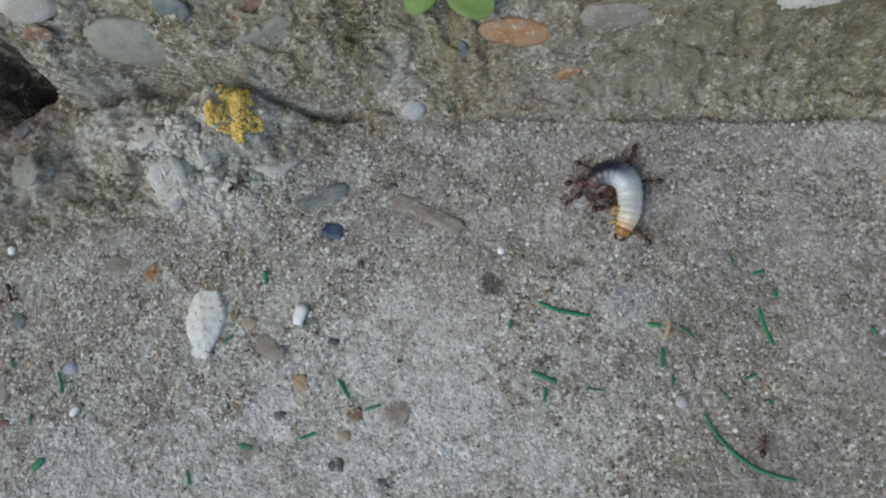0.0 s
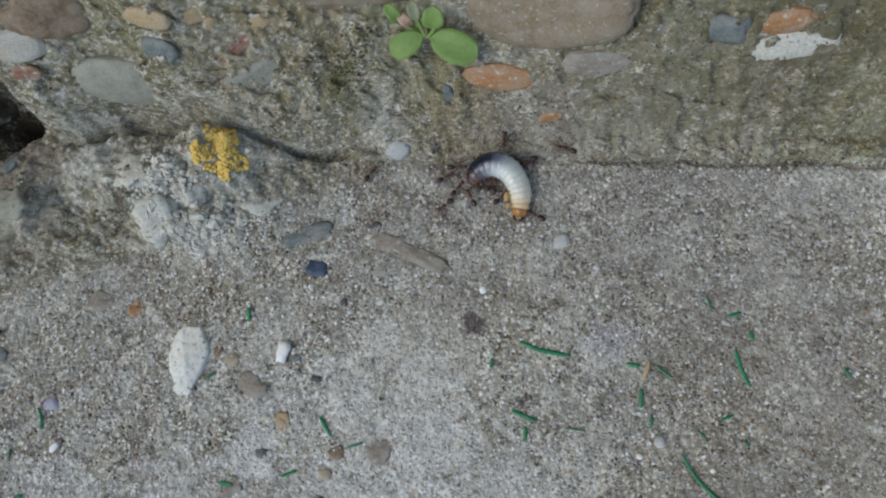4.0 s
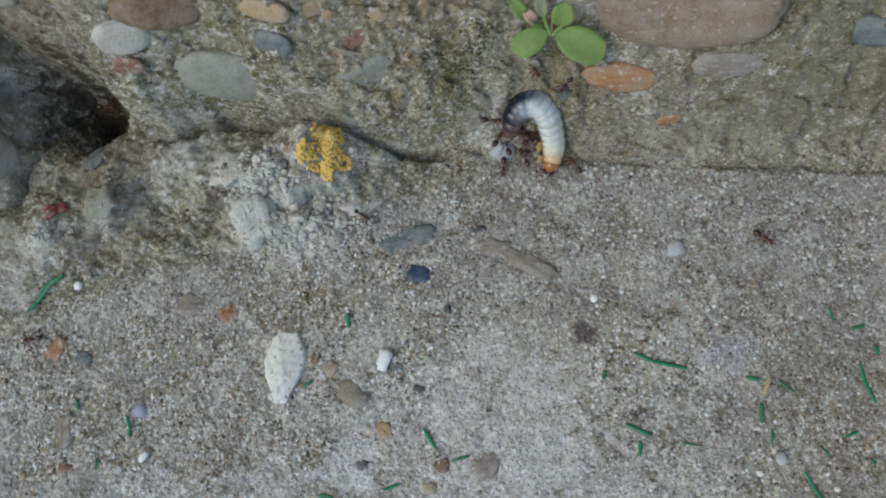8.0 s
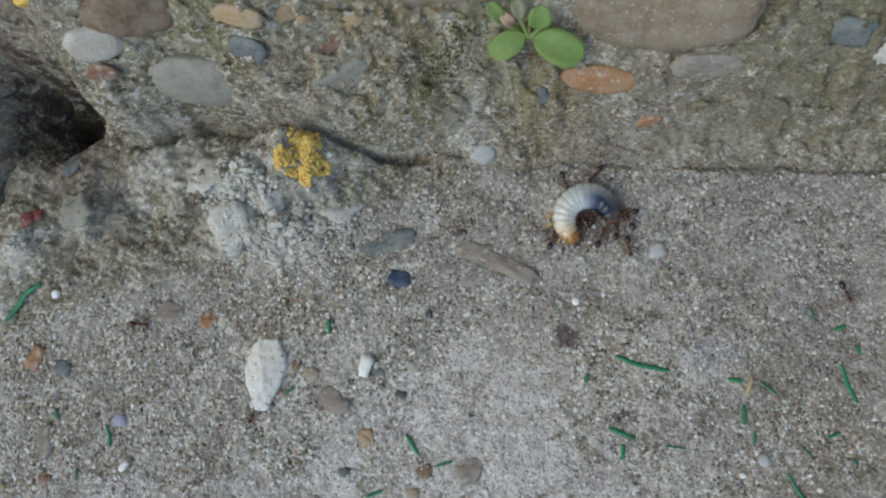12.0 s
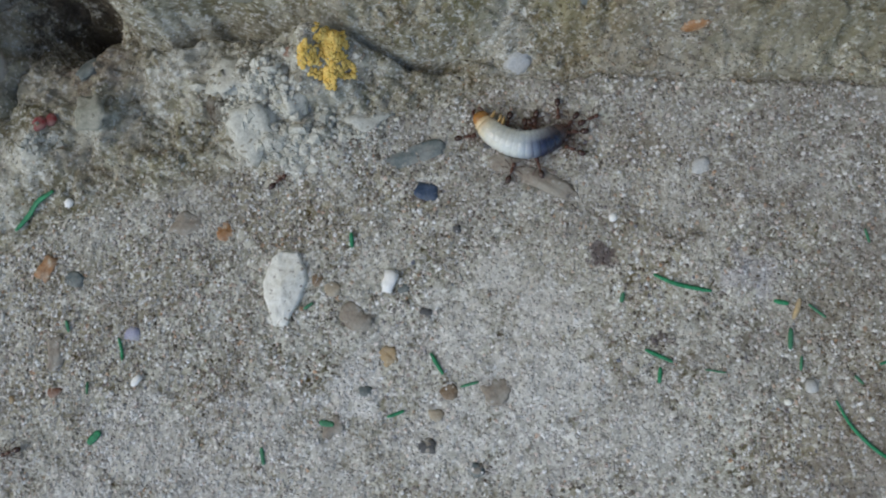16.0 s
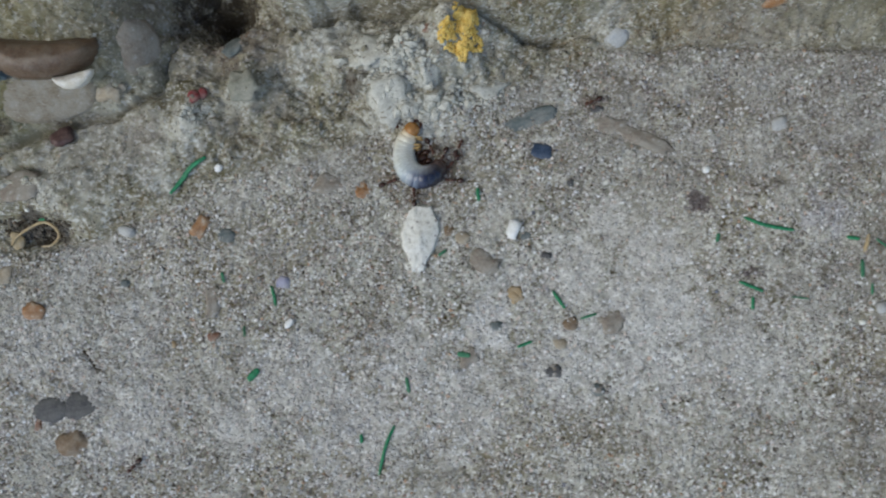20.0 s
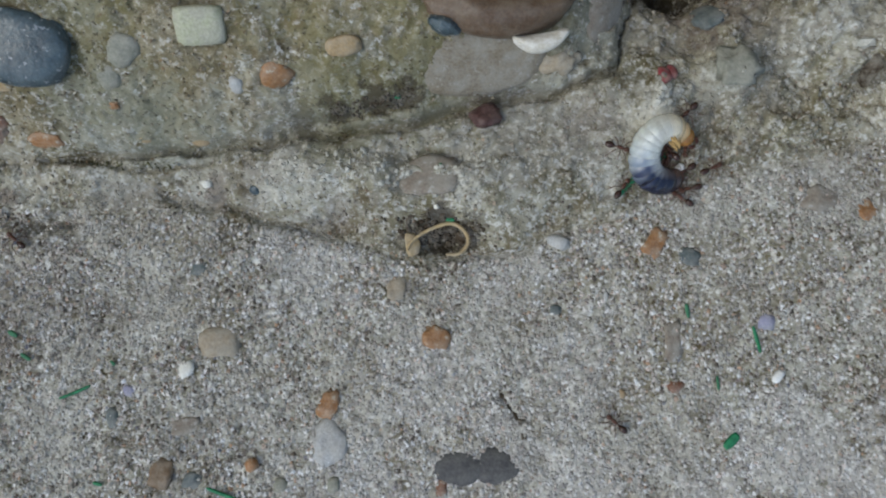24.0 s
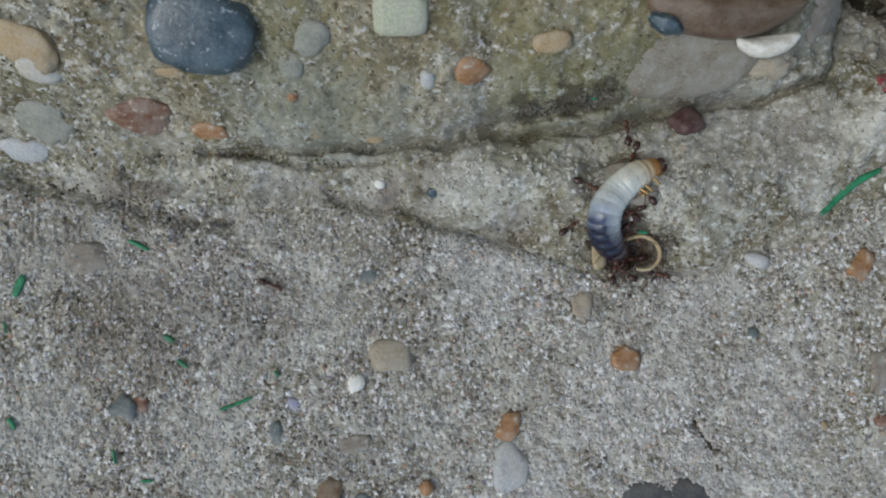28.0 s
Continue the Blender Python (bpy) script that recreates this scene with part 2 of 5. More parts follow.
def concrete(name, tones, mottle, dark, spots, green=None, contrast=0.2, speck=1.0, packed=None):
    """Sandy concrete: grains of many tones, mottling, and stains and painted shade of their own place and shape (x, y,
    radius in mm, kind, strength).
    """
    m, t, s = material(name, 0.92, 0, 0.2)
    p = place(t)
    if packed:
        island = t.nodes.new("ShaderNodeNewGeometry").outputs["Random Per Island"]
        fine = noise_of(t, p, 0.3, 3, 0.6)
        base = blend(t, 0.35, ramp(t, island, packed), ramp(t, fine, [(0.3, (0.3, 0.3, 0.3)), (0.7, (0.7, 0.7, 0.7))]), "OVERLAY")
        base = blend(t, ramp(t, noise_of(t, p, 13, 5, 0.65), [(0.48, (0, 0, 0)), (0.62, (0.5, 0.5, 0.5))]), base, mottle)
        base = blend(t, ramp(t, noise_of(t, p, 19, 6, 0.72), [(0.34, (0.45, 0.45, 0.45)), (0.48, (0, 0, 0))]), base, dark)
        rise = fine
    else:
        warp = node(t, "ShaderNodeTexNoise", Scale=900.0, Detail=2.0)
        t.links.new(p, warp.inputs["Vector"])
        push = t.nodes.new("ShaderNodeVectorMath")
        push.operation = "MULTIPLY_ADD"
        t.links.new(warp.outputs["Color"], push.inputs[0])
        push.inputs[1].default_value = (0.0008, 0.0008, 0.0008)
        t.links.new(p, push.inputs[2])
        grains = cells(t, push.outputs[0], 0.62)
        pick = t.nodes.new("ShaderNodeSeparateColor")
        t.links.new(grains.outputs["Color"], pick.inputs[0])
        base = ramp(t, pick.outputs[0], tones)
        fine = noise_of(t, p, 0.9, 4, 0.7)
        base = blend(t, 0.7, base, ramp(t, fine, [(0.3, (0.22, 0.215, 0.20)), (0.7, (0.82, 0.82, 0.81))]), "OVERLAY")
        patch = noise_of(t, p, 3.0, 5, 0.7)
        base = blend(t, 0.9, base, ramp(t, patch, [(0.32, (0.2, 0.19, 0.17)), (0.5, (0.5, 0.5, 0.49)), (0.68, (0.82, 0.82, 0.81))]), "OVERLAY")
        worn = ramp(t, patch, [(0.3, tones[1][1]), (0.5, tones[2][1]), (0.72, tones[3][1])])
        base = blend(t, ramp(t, noise_of(t, p, 9, 4, 0.6), [(0.38, (0.75, 0.75, 0.75)), (0.62, (0.05, 0.05, 0.05))]), base, worn)
        base = blend(t, ramp(t, noise_of(t, p, 27, 5, 0.6), [(0.4, (0.55, 0.55, 0.55)), (0.56, (0, 0, 0))]), base, (0.31, 0.275, 0.20))
        base = blend(t, ramp(t, pick.outputs[2], [(0.90, (0, 0, 0)), (0.92, (0.8 * speck,) * 3)]), base, (0.66, 0.645, 0.59))
        base = blend(t, ramp(t, pick.outputs[2], [(0.06, (0.8 * speck,) * 3), (0.08, (0, 0, 0))]), base, (0.10, 0.085, 0.065))
        broad = noise_of(t, p, 13, 5, 0.65)
        base = blend(t, ramp(t, broad, [(0.48, (0, 0, 0)), (0.66, (0.65, 0.65, 0.65))]), base, mottle)
        base = blend(t, ramp(t, noise_of(t, p, 5.5, 6, 0.7), [(0.50, (0, 0, 0)), (0.60, (0.35, 0.35, 0.35))]), base, mottle)
        base = blend(t, ramp(t, noise_of(t, p, 6.5, 6, 0.7), [(0.38, (0.55, 0.55, 0.55)), (0.48, (0, 0, 0))]), base, dark)
        base = blend(t, ramp(t, noise_of(t, p, 19, 6, 0.72), [(0.34, (0.65, 0.65, 0.65)), (0.48, (0, 0, 0))]), base, dark)
        if green:
            base = blend(t, ramp(t, noise_of(t, p, 10, 6, 0.72), [(0.48, (0, 0, 0)), (0.68, (0.5, 0.5, 0.5))]), base, green)
            base = blend(t, ramp(t, noise_of(t, p, 6, 5, 0.7), [(0.5, (0, 0, 0)), (0.60, (0.7, 0.7, 0.7))]), base, blend(t, 0.5, base, (0.50, 0.48, 0.40)))
            base = blend(t, ramp(t, noise_of(t, p, 4.2, 5, 0.7), [(0.36, (0.75, 0.75, 0.75)), (0.46, (0, 0, 0))]), base, (0.15, 0.125, 0.085))
        base = blend(t, ramp(t, noise_of(t, p, 1.0, 4, 0.7), [(0.54, (0, 0, 0)), (0.62, (0.8 * speck,) * 3)]), base, (0.70, 0.695, 0.66))
        base = blend(t, ramp(t, noise_of(t, p, 1.3, 4, 0.7), [(0.36, (0.5 * speck,) * 3), (0.44, (0, 0, 0))]), base, (0.17, 0.15, 0.125))
        punch = node(t, "ShaderNodeBrightContrast", Contrast=contrast, Bright=contrast * 0.15)
        t.links.new(base, punch.inputs["Color"])
        base = punch.outputs[0]
        rise = blend(t, 0.5, fine, pick.outputs[1])
    ragged = node(t, "ShaderNodeTexNoise", Scale=300.0, Detail=8.0, Roughness=0.75)
    t.links.new(p, ragged.inputs["Vector"])
    torn = node(t, "ShaderNodeMath")
    torn.operation = "MULTIPLY_ADD"
    t.links.new(ragged.outputs["Fac"], torn.inputs[0])
    torn.inputs[1].default_value, torn.inputs[2].default_value = 2.2, -0.6
    flat = t.nodes.new("ShaderNodeVectorMath")
    flat.operation = "MULTIPLY"
    flat.inputs[1].default_value = (1, 1, 0)
    t.links.new(p, flat.inputs[0])
    for kind, tint in STAINS_AND_SHADE.items():
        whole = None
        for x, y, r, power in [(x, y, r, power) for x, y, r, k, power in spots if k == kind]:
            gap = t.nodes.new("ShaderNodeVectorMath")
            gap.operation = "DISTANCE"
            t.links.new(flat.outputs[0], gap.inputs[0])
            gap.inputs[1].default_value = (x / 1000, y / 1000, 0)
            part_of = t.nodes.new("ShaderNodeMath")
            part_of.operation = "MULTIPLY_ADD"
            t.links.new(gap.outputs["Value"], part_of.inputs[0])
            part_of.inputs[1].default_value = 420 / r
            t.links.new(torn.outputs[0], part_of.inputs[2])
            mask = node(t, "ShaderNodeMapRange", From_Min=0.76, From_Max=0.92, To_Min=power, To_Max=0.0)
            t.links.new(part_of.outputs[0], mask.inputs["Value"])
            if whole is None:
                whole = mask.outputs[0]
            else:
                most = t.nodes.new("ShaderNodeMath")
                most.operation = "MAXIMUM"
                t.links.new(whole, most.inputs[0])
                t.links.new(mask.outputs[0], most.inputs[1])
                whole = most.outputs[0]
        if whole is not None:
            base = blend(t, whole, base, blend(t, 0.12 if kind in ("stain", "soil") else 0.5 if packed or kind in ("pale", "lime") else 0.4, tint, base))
    t.links.new(base, s.inputs["Base Color"])
    relieved(t, s, rise, 0.8, 0.5)
    return m


GREY = [(0.0, (0.135, 0.13, 0.104)), (0.2, (0.25, 0.245, 0.208)), (0.55, (0.36, 0.358, 0.318)), (0.88, (0.50, 0.497, 0.448)), (1.0, (0.68, 0.677, 0.62))]
FLOOR_SPOTS = [(16.4, -23.7, 6.5, "pale", 0.95), (47, -6.8, 13, "warm", 0.6), (79.4, -5.2, 4.4, "lilac", 0.7), (56, -2, 2.6, "stain", 0.85), (38.5, -23.8, 2.6, "brown", 0.8),
               (-21.3, -31.9, 9, "pale", 0.6), (65.4, -15.3, 1.8, "stain", 0.85), (21.3, -15.9, 6, "pale", 0.5), (-30, -40, 7, "pale", 0.6), (45, -24, 14, "pale", 0.7), (33, -14, 8, "pale", 0.6), (47, -12, 7, "pale", 0.7), (50, -20, 6, "pale", 0.7), (40, -5, 6, "pale", 0.5), (30, -30, 10, "pale", 0.6), (0, -30, 9, "pale", 0.6), (-8, -40, 12, "pale", 0.7), (10, -38, 10, "pale", 0.6), (-70, -24, 9, "pale", 0.5), (-66, -16, 8, "warm", 0.4), (-50, -40, 10, "pale", 0.6), (-82, -38, 9, "pale", 0.5), (48, -32, 10, "pale", 0.6), (60, -30, 12, "pale", 0.5), (-62, -34, 9, "pale", 0.5), (-50, -22, 8, "pale", 0.4),
               (-16, -33, 7, "pale", 0.6), (-84, -25, 9.5, "warm", 0.4), (-112, -6.6, 9.5, "warm", 0.45), (-139, -18, 9, "brown", 0.6), (100, -10, 13, "brown", 0.6), (98, -30, 14, "brown", 0.7), (88, -14, 8, "brown", 0.45), (116, -22, 14, "brown", 0.6), (104, -42, 14, "dusk", 0.5), (84, -42, 10, "dusk", 0.4), (112, 12, 14, "dusk", 0.55), (90, 16, 14, "dusk", 0.6), (35, 8, 10, "dusk", 0.4), (55, 8, 10, "dusk", 0.45), (45, 18, 12, "dusk", 0.5), (62, 20, 12, "dusk", 0.5), (82, 10, 12, "dusk", 0.55), (25, 20, 8, "dusk", 0.4), (100, 20, 14, "dusk", 0.6), (-10, 8, 9, "dusk", 0.35), (-90, -8, 9, "pale", 0.4), (-60, -4, 8, "pale", 0.4), (72, 18, 12, "dusk", 0.45), (100, 2, 12, "dusk", 0.5), (118, -4, 12, "dusk", 0.5), (78, -18, 9, "dusk", 0.35), (70, 4, 8, "dusk", 0.35), (-130, -12, 12, "dusk", 0.4)]
# moss at (-71.5, 9): shading of the small square pit, put into the colour
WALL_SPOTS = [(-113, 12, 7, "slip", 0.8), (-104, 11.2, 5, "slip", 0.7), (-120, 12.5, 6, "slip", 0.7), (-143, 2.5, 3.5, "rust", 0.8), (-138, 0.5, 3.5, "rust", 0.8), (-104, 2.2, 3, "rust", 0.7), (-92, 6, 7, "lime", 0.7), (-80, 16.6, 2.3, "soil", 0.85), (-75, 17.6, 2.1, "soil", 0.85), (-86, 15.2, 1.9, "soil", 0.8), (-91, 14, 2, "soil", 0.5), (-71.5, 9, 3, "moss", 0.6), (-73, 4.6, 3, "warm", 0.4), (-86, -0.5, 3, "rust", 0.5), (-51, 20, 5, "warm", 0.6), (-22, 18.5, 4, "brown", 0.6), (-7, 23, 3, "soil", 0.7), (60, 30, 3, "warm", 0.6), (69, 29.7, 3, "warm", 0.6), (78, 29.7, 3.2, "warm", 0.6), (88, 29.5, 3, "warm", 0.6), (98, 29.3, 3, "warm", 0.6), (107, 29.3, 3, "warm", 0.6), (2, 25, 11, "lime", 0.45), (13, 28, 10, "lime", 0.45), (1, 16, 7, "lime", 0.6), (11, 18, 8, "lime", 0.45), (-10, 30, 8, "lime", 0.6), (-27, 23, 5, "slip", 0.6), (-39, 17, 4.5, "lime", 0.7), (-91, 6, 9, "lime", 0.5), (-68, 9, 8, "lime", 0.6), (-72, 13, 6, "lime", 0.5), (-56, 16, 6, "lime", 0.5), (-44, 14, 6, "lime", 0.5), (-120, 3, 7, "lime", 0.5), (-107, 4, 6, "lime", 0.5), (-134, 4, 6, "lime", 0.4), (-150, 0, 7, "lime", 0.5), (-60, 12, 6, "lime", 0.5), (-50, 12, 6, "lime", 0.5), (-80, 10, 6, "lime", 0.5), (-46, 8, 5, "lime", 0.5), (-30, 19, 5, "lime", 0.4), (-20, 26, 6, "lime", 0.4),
              # soil at (-34, 42) and (-38, 45): the hollow's shade, painted under the ledge
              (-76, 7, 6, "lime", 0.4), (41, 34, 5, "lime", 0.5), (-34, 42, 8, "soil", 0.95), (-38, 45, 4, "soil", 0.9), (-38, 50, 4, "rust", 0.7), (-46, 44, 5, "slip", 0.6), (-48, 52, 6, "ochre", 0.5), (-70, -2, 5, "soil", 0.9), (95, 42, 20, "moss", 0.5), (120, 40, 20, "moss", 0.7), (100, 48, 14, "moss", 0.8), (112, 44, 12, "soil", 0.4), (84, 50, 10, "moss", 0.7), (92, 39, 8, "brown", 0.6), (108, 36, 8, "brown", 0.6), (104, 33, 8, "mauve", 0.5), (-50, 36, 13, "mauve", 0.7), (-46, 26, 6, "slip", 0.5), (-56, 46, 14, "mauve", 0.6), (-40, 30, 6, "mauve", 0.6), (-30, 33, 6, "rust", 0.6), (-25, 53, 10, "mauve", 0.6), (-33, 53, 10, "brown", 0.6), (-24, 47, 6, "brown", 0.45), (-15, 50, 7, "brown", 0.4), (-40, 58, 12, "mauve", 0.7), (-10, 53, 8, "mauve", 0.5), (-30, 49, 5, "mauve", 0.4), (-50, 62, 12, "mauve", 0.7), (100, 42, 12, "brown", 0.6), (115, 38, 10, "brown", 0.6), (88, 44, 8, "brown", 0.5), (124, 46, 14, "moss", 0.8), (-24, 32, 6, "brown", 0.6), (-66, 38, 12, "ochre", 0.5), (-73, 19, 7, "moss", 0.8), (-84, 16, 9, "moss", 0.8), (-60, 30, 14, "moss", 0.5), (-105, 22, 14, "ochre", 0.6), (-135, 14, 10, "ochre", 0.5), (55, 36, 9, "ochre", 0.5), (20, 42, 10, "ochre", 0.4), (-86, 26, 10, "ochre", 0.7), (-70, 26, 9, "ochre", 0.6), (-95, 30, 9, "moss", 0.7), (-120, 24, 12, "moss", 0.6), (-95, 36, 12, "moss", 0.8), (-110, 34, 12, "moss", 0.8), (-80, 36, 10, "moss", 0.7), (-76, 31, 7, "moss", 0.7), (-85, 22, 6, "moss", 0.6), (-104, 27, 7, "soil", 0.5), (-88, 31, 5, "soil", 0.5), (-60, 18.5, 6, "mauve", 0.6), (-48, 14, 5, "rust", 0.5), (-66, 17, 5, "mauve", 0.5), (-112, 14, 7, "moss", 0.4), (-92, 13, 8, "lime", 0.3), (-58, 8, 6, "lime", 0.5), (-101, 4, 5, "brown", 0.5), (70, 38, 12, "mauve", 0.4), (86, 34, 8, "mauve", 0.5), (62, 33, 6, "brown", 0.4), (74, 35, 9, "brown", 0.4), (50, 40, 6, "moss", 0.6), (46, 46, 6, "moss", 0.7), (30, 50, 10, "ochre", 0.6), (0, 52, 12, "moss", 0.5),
              (36, 39, 5, "moss", 0.7), (-30, 14, 5, "brown", 0.5), (-118, 0, 8, "brown", 0.6), (-33, 29, 5, "brown", 0.7)]
PAVING = concrete("sandy_concrete", GREY, (0.54, 0.525, 0.47), (0.19, 0.17, 0.135), FLOOR_SPOTS, None, 0.3)
DULL = [(at, (r * 0.68, g * 0.645, b * 0.56)) for at, (r, g, b) in GREY]
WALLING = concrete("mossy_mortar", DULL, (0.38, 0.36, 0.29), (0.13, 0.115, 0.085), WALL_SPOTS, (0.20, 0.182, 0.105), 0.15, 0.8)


# ---- the paving and the wall ----
def part(name, bm, mat, parent=None, label=""):
    me = bpy.data.meshes.new(name)
    bm.to_mesh(me)
    bm.free()
    me.materials.append(mat)
    ob = new(name, me)
    ob.parent = parent
    return tagged(ob, label)


def sheet(name, xs, ys, zs, mat, smooth=True):
    """A grid of points in millimetres, as a mesh of quads."""
    rows, cols = xs.shape
    me = bpy.data.meshes.new(name)
    co = np.stack([xs, ys, zs], -1).reshape(-1, 3) / 1000.0
    i = np.arange(rows * cols).reshape(rows, cols)
    quads = np.stack([i[:-1, :-1], i[:-1, 1:], i[1:, 1:], i[1:, :-1]], -1).reshape(-1, 4)
    me.from_pydata(co.tolist(), [], quads.tolist())
    me.materials.append(mat)
    me.shade_smooth() if smooth else None
    return new(name, me)


STEP = 0.42
fine_x = np.concatenate([[-20000, -3000, -700, -300], np.arange(-182, 142, STEP), [300, 700, 3000, 20000]])
steps = np.concatenate([[-20000, -3000, -600, -150], np.linspace(-64, 0, int(80 / STEP))])
gx = np.repeat(fine_x[None], len(steps), 0)
near = edge_line(np.clip(fine_x, -180, 140)) + 0.6
gy = steps[:, None] + (near[None] - 0) * ease(-70, 0, steps)[:, None]
gz = relief(np.clip(gx, -180, 140), np.clip(gy, -64, 80))
pavement = tagged(sheet("pavement", gx, gy, gz, PAVING), "worn sandy concrete paving with pale lime stains", "paving", kind="structure")

lift = np.concatenate([np.linspace(0, 1, int(95 / STEP)), [1.05, 1.06, 1.5, 8]])
wx = np.repeat(fine_x[None], len(lift), 0)
start = edge_line(np.clip(fine_x, -180, 140)) - 0.3
wy = start[None] + (66 - start[None]) * lift[:, None]
wz = relief(np.clip(wx, -180, 140), np.minimum(wy, 66))
wz[-3:] = 420
wz[0] -= 4
wall = tagged(sheet("wall_1", wx, wy, wz, WALLING), "rough wall base of mortar and pebbles, mossy in patches", "wall", kind="structure")


# ---- small materials ----
def stone(name, a, b, rough=0.6, size=2.0, gloss=0.3, specks=None, dusty=0.55):
    """A pebble's skin: two tones that mingle, fine grain, specks."""
    m, t, s = material(name, rough, 0, gloss)
    p = place(t)
    tint = blend(t, ramp(t, noise_of(t, p, size, 5, 0.65), [(0.35, (0, 0, 0)), (0.65, (1, 1, 1))]), a, b)
    tint = blend(t, 0.45, tint, ramp(t, noise_of(t, p, 0.35, 2), [(0.3, (0.3, 0.3, 0.3)), (0.7, (0.72, 0.72, 0.72))]), "OVERLAY")
    dust = ramp(t, noise_of(t, p, 2.2, 6, 0.75), [(0.40, (0, 0, 0)), (0.64, (dusty,) * 3)])
    tint = blend(t, dust, tint, (0.34, 0.325, 0.28))
    if specks:
        tint = blend(t, ramp(t, noise_of(t, p, 0.9, 2), [(0.62, (0, 0, 0)), (0.68, (0.9, 0.9, 0.9))]), tint, specks)
    t.links.new(tint, s.inputs["Base Color"])
    relieved(t, s, noise_of(t, p, 0.7, 4), 0.35, 0.35)
    return m


TONES = {
    "grey": stone("grey_pebble", (0.23, 0.235, 0.19), (0.31, 0.31, 0.25), 0.6),
    "white": stone("white_pebble", (0.42, 0.38, 0.30), (0.62, 0.60, 0.55), 0.45, 4.0, 0.4, None, 0.45),
    "bright": stone("white_crumb", (0.82, 0.82, 0.78), (0.86, 0.86, 0.84), 0.7, 1.0, 0.2, None, 0.0),
    "chalk": stone("chalky_stone", (0.70, 0.69, 0.61), (0.84, 0.83, 0.77), 0.9, 1.5, 0.2, (0.24, 0.20, 0.16), 0.05),
    "brown": stone("brown_pebble", (0.16, 0.105, 0.06), (0.24, 0.165, 0.10), 0.6, 2.0, 0.3, None, 0.4),
    "husk": stone("dark_seed_husk", (0.055, 0.022, 0.02), (0.11, 0.05, 0.045), 0.55, 1.2, 0.4, None, 0.2),
    "red": stone("red_brown_pebble", (0.16, 0.065, 0.035), (0.26, 0.125, 0.07), 0.6, 1.4, 0.4, (0.5, 0.42, 0.34)),
    "orange": stone("orange_pebble", (0.30, 0.135, 0.045), (0.38, 0.21, 0.10), 0.45, 1.5, 0.4, (0.5, 0.44, 0.34), 0.35),
    "tan": stone("tan_pebble", (0.36, 0.26, 0.14), (0.48, 0.34, 0.18), 0.6),
    "beige": stone("beige_pebble", (0.34, 0.28, 0.20), (0.42, 0.36, 0.27), 0.7, 2.0, 0.3, None, 0.6),
    "pink": stone("pinkish_brown_pebble", (0.185, 0.14, 0.088), (0.275, 0.215, 0.145), 0.65, 5.0, 0.3, (0.38, 0.35, 0.29), 0.5),
    "blue": stone("blue_black_pebble", (0.022, 0.044, 0.058), (0.075, 0.115, 0.135), 0.3, 2.6, 0.6, (0.30, 0.33, 0.35), 0.12),
    "navy": stone("navy_chip", (0.025, 0.048, 0.095), (0.055, 0.085, 0.14), 0.4, 2.0, 0.4, None, 0.1),
    "bluish": stone("blue_grey_pebble", (0.10, 0.125, 0.125), (0.17, 0.19, 0.185), 0.55, 2.0, 0.3, None, 0.3),
    "flint": stone("brown_flint", (0.10, 0.06, 0.035), (0.165, 0.11, 0.07), 0.4, 4.0, 0.4, None, 0.2),
    "cobble": stone("grey_brown_cobble", (0.215, 0.18, 0.13), (0.28, 0.24, 0.18), 0.75, 4.0, 0.25, (0.36, 0.34, 0.30), 0.8),
    "slate": stone("slate_flake", (0.075, 0.075, 0.078), (0.11, 0.11, 0.11), 0.7, 2.0, 0.3, None, 0.12),
    "pale": stone("pale_quartz", (0.42, 0.43, 0.43), (0.55, 0.55, 0.53), 0.45),
    "lavender": stone("lavender_chip", (0.30, 0.30, 0.42), (0.40, 0.40, 0.50), 0.5),
    "green": stone("pale_green_tile", (0.42, 0.44, 0.30), (0.50, 0.50, 0.38), 0.5),
    "crimson": stone("crimson_chip", (0.30, 0.04, 0.05), (0.36, 0.08, 0.08), 0.5),
    "lime": stone("lime_mortar", (0.46, 0.45, 0.39), (0.62, 0.61, 0.54), 0.95, 1.2, 0.15, (0.26, 0.23, 0.18), 0.2),
    "soil": stone("dark_soil", (0.045, 0.032, 0.022), (0.09, 0.065, 0.04), 0.95, 1.2, 0.1),
    "moss": stone("dark_moss", (0.05, 0.05, 0.015), (0.13, 0.12, 0.035), 0.95, 1.2, 0.1),
    "ochre": stone("dry_stalk", (0.42, 0.30, 0.14), (0.55, 0.42, 0.24), 0.7),
    "lichen": stone("yellow_lichen", (0.66, 0.42, 0.09), (0.82, 0.60, 0.20), 0.9, 1.4, 0.15, None, 0.0),
    "cream": stone("creamy_rind", (0.62, 0.58, 0.48), (0.80, 0.78, 0.72), 0.6, 1.6, 0.3, None, 0.15),
    "dun": stone("dusty_brown_stone", (0.235, 0.195, 0.155), (0.30, 0.26, 0.215), 0.8, 2.5, 0.2, (0.42, 0.40, 0.36), 0.8),
}


def plain(name, colour, rough=0.5, gloss=0.4, vary=0.35, through=0.0):
    m, t, s = material(name, rough, 0, gloss)
    p = place(t)
    low = tuple(c * (1 - vary) for c in colour)
    t.links.new(ramp(t, noise_of(t, p, 0.8, 4), [(0.3, low), (0.7, colour)]), s.inputs["Base Color"])
    s.inputs["Subsurface Weight"].default_value = through
    s.inputs["Subsurface Radius"].default_value = (1.0, 0.6, 0.4)
    s.inputs["Subsurface Scale"].default_value = 0.0015
    relieved(t, s, noise_of(t, p, 0.5, 3), 0.2, 0.15)
    return m


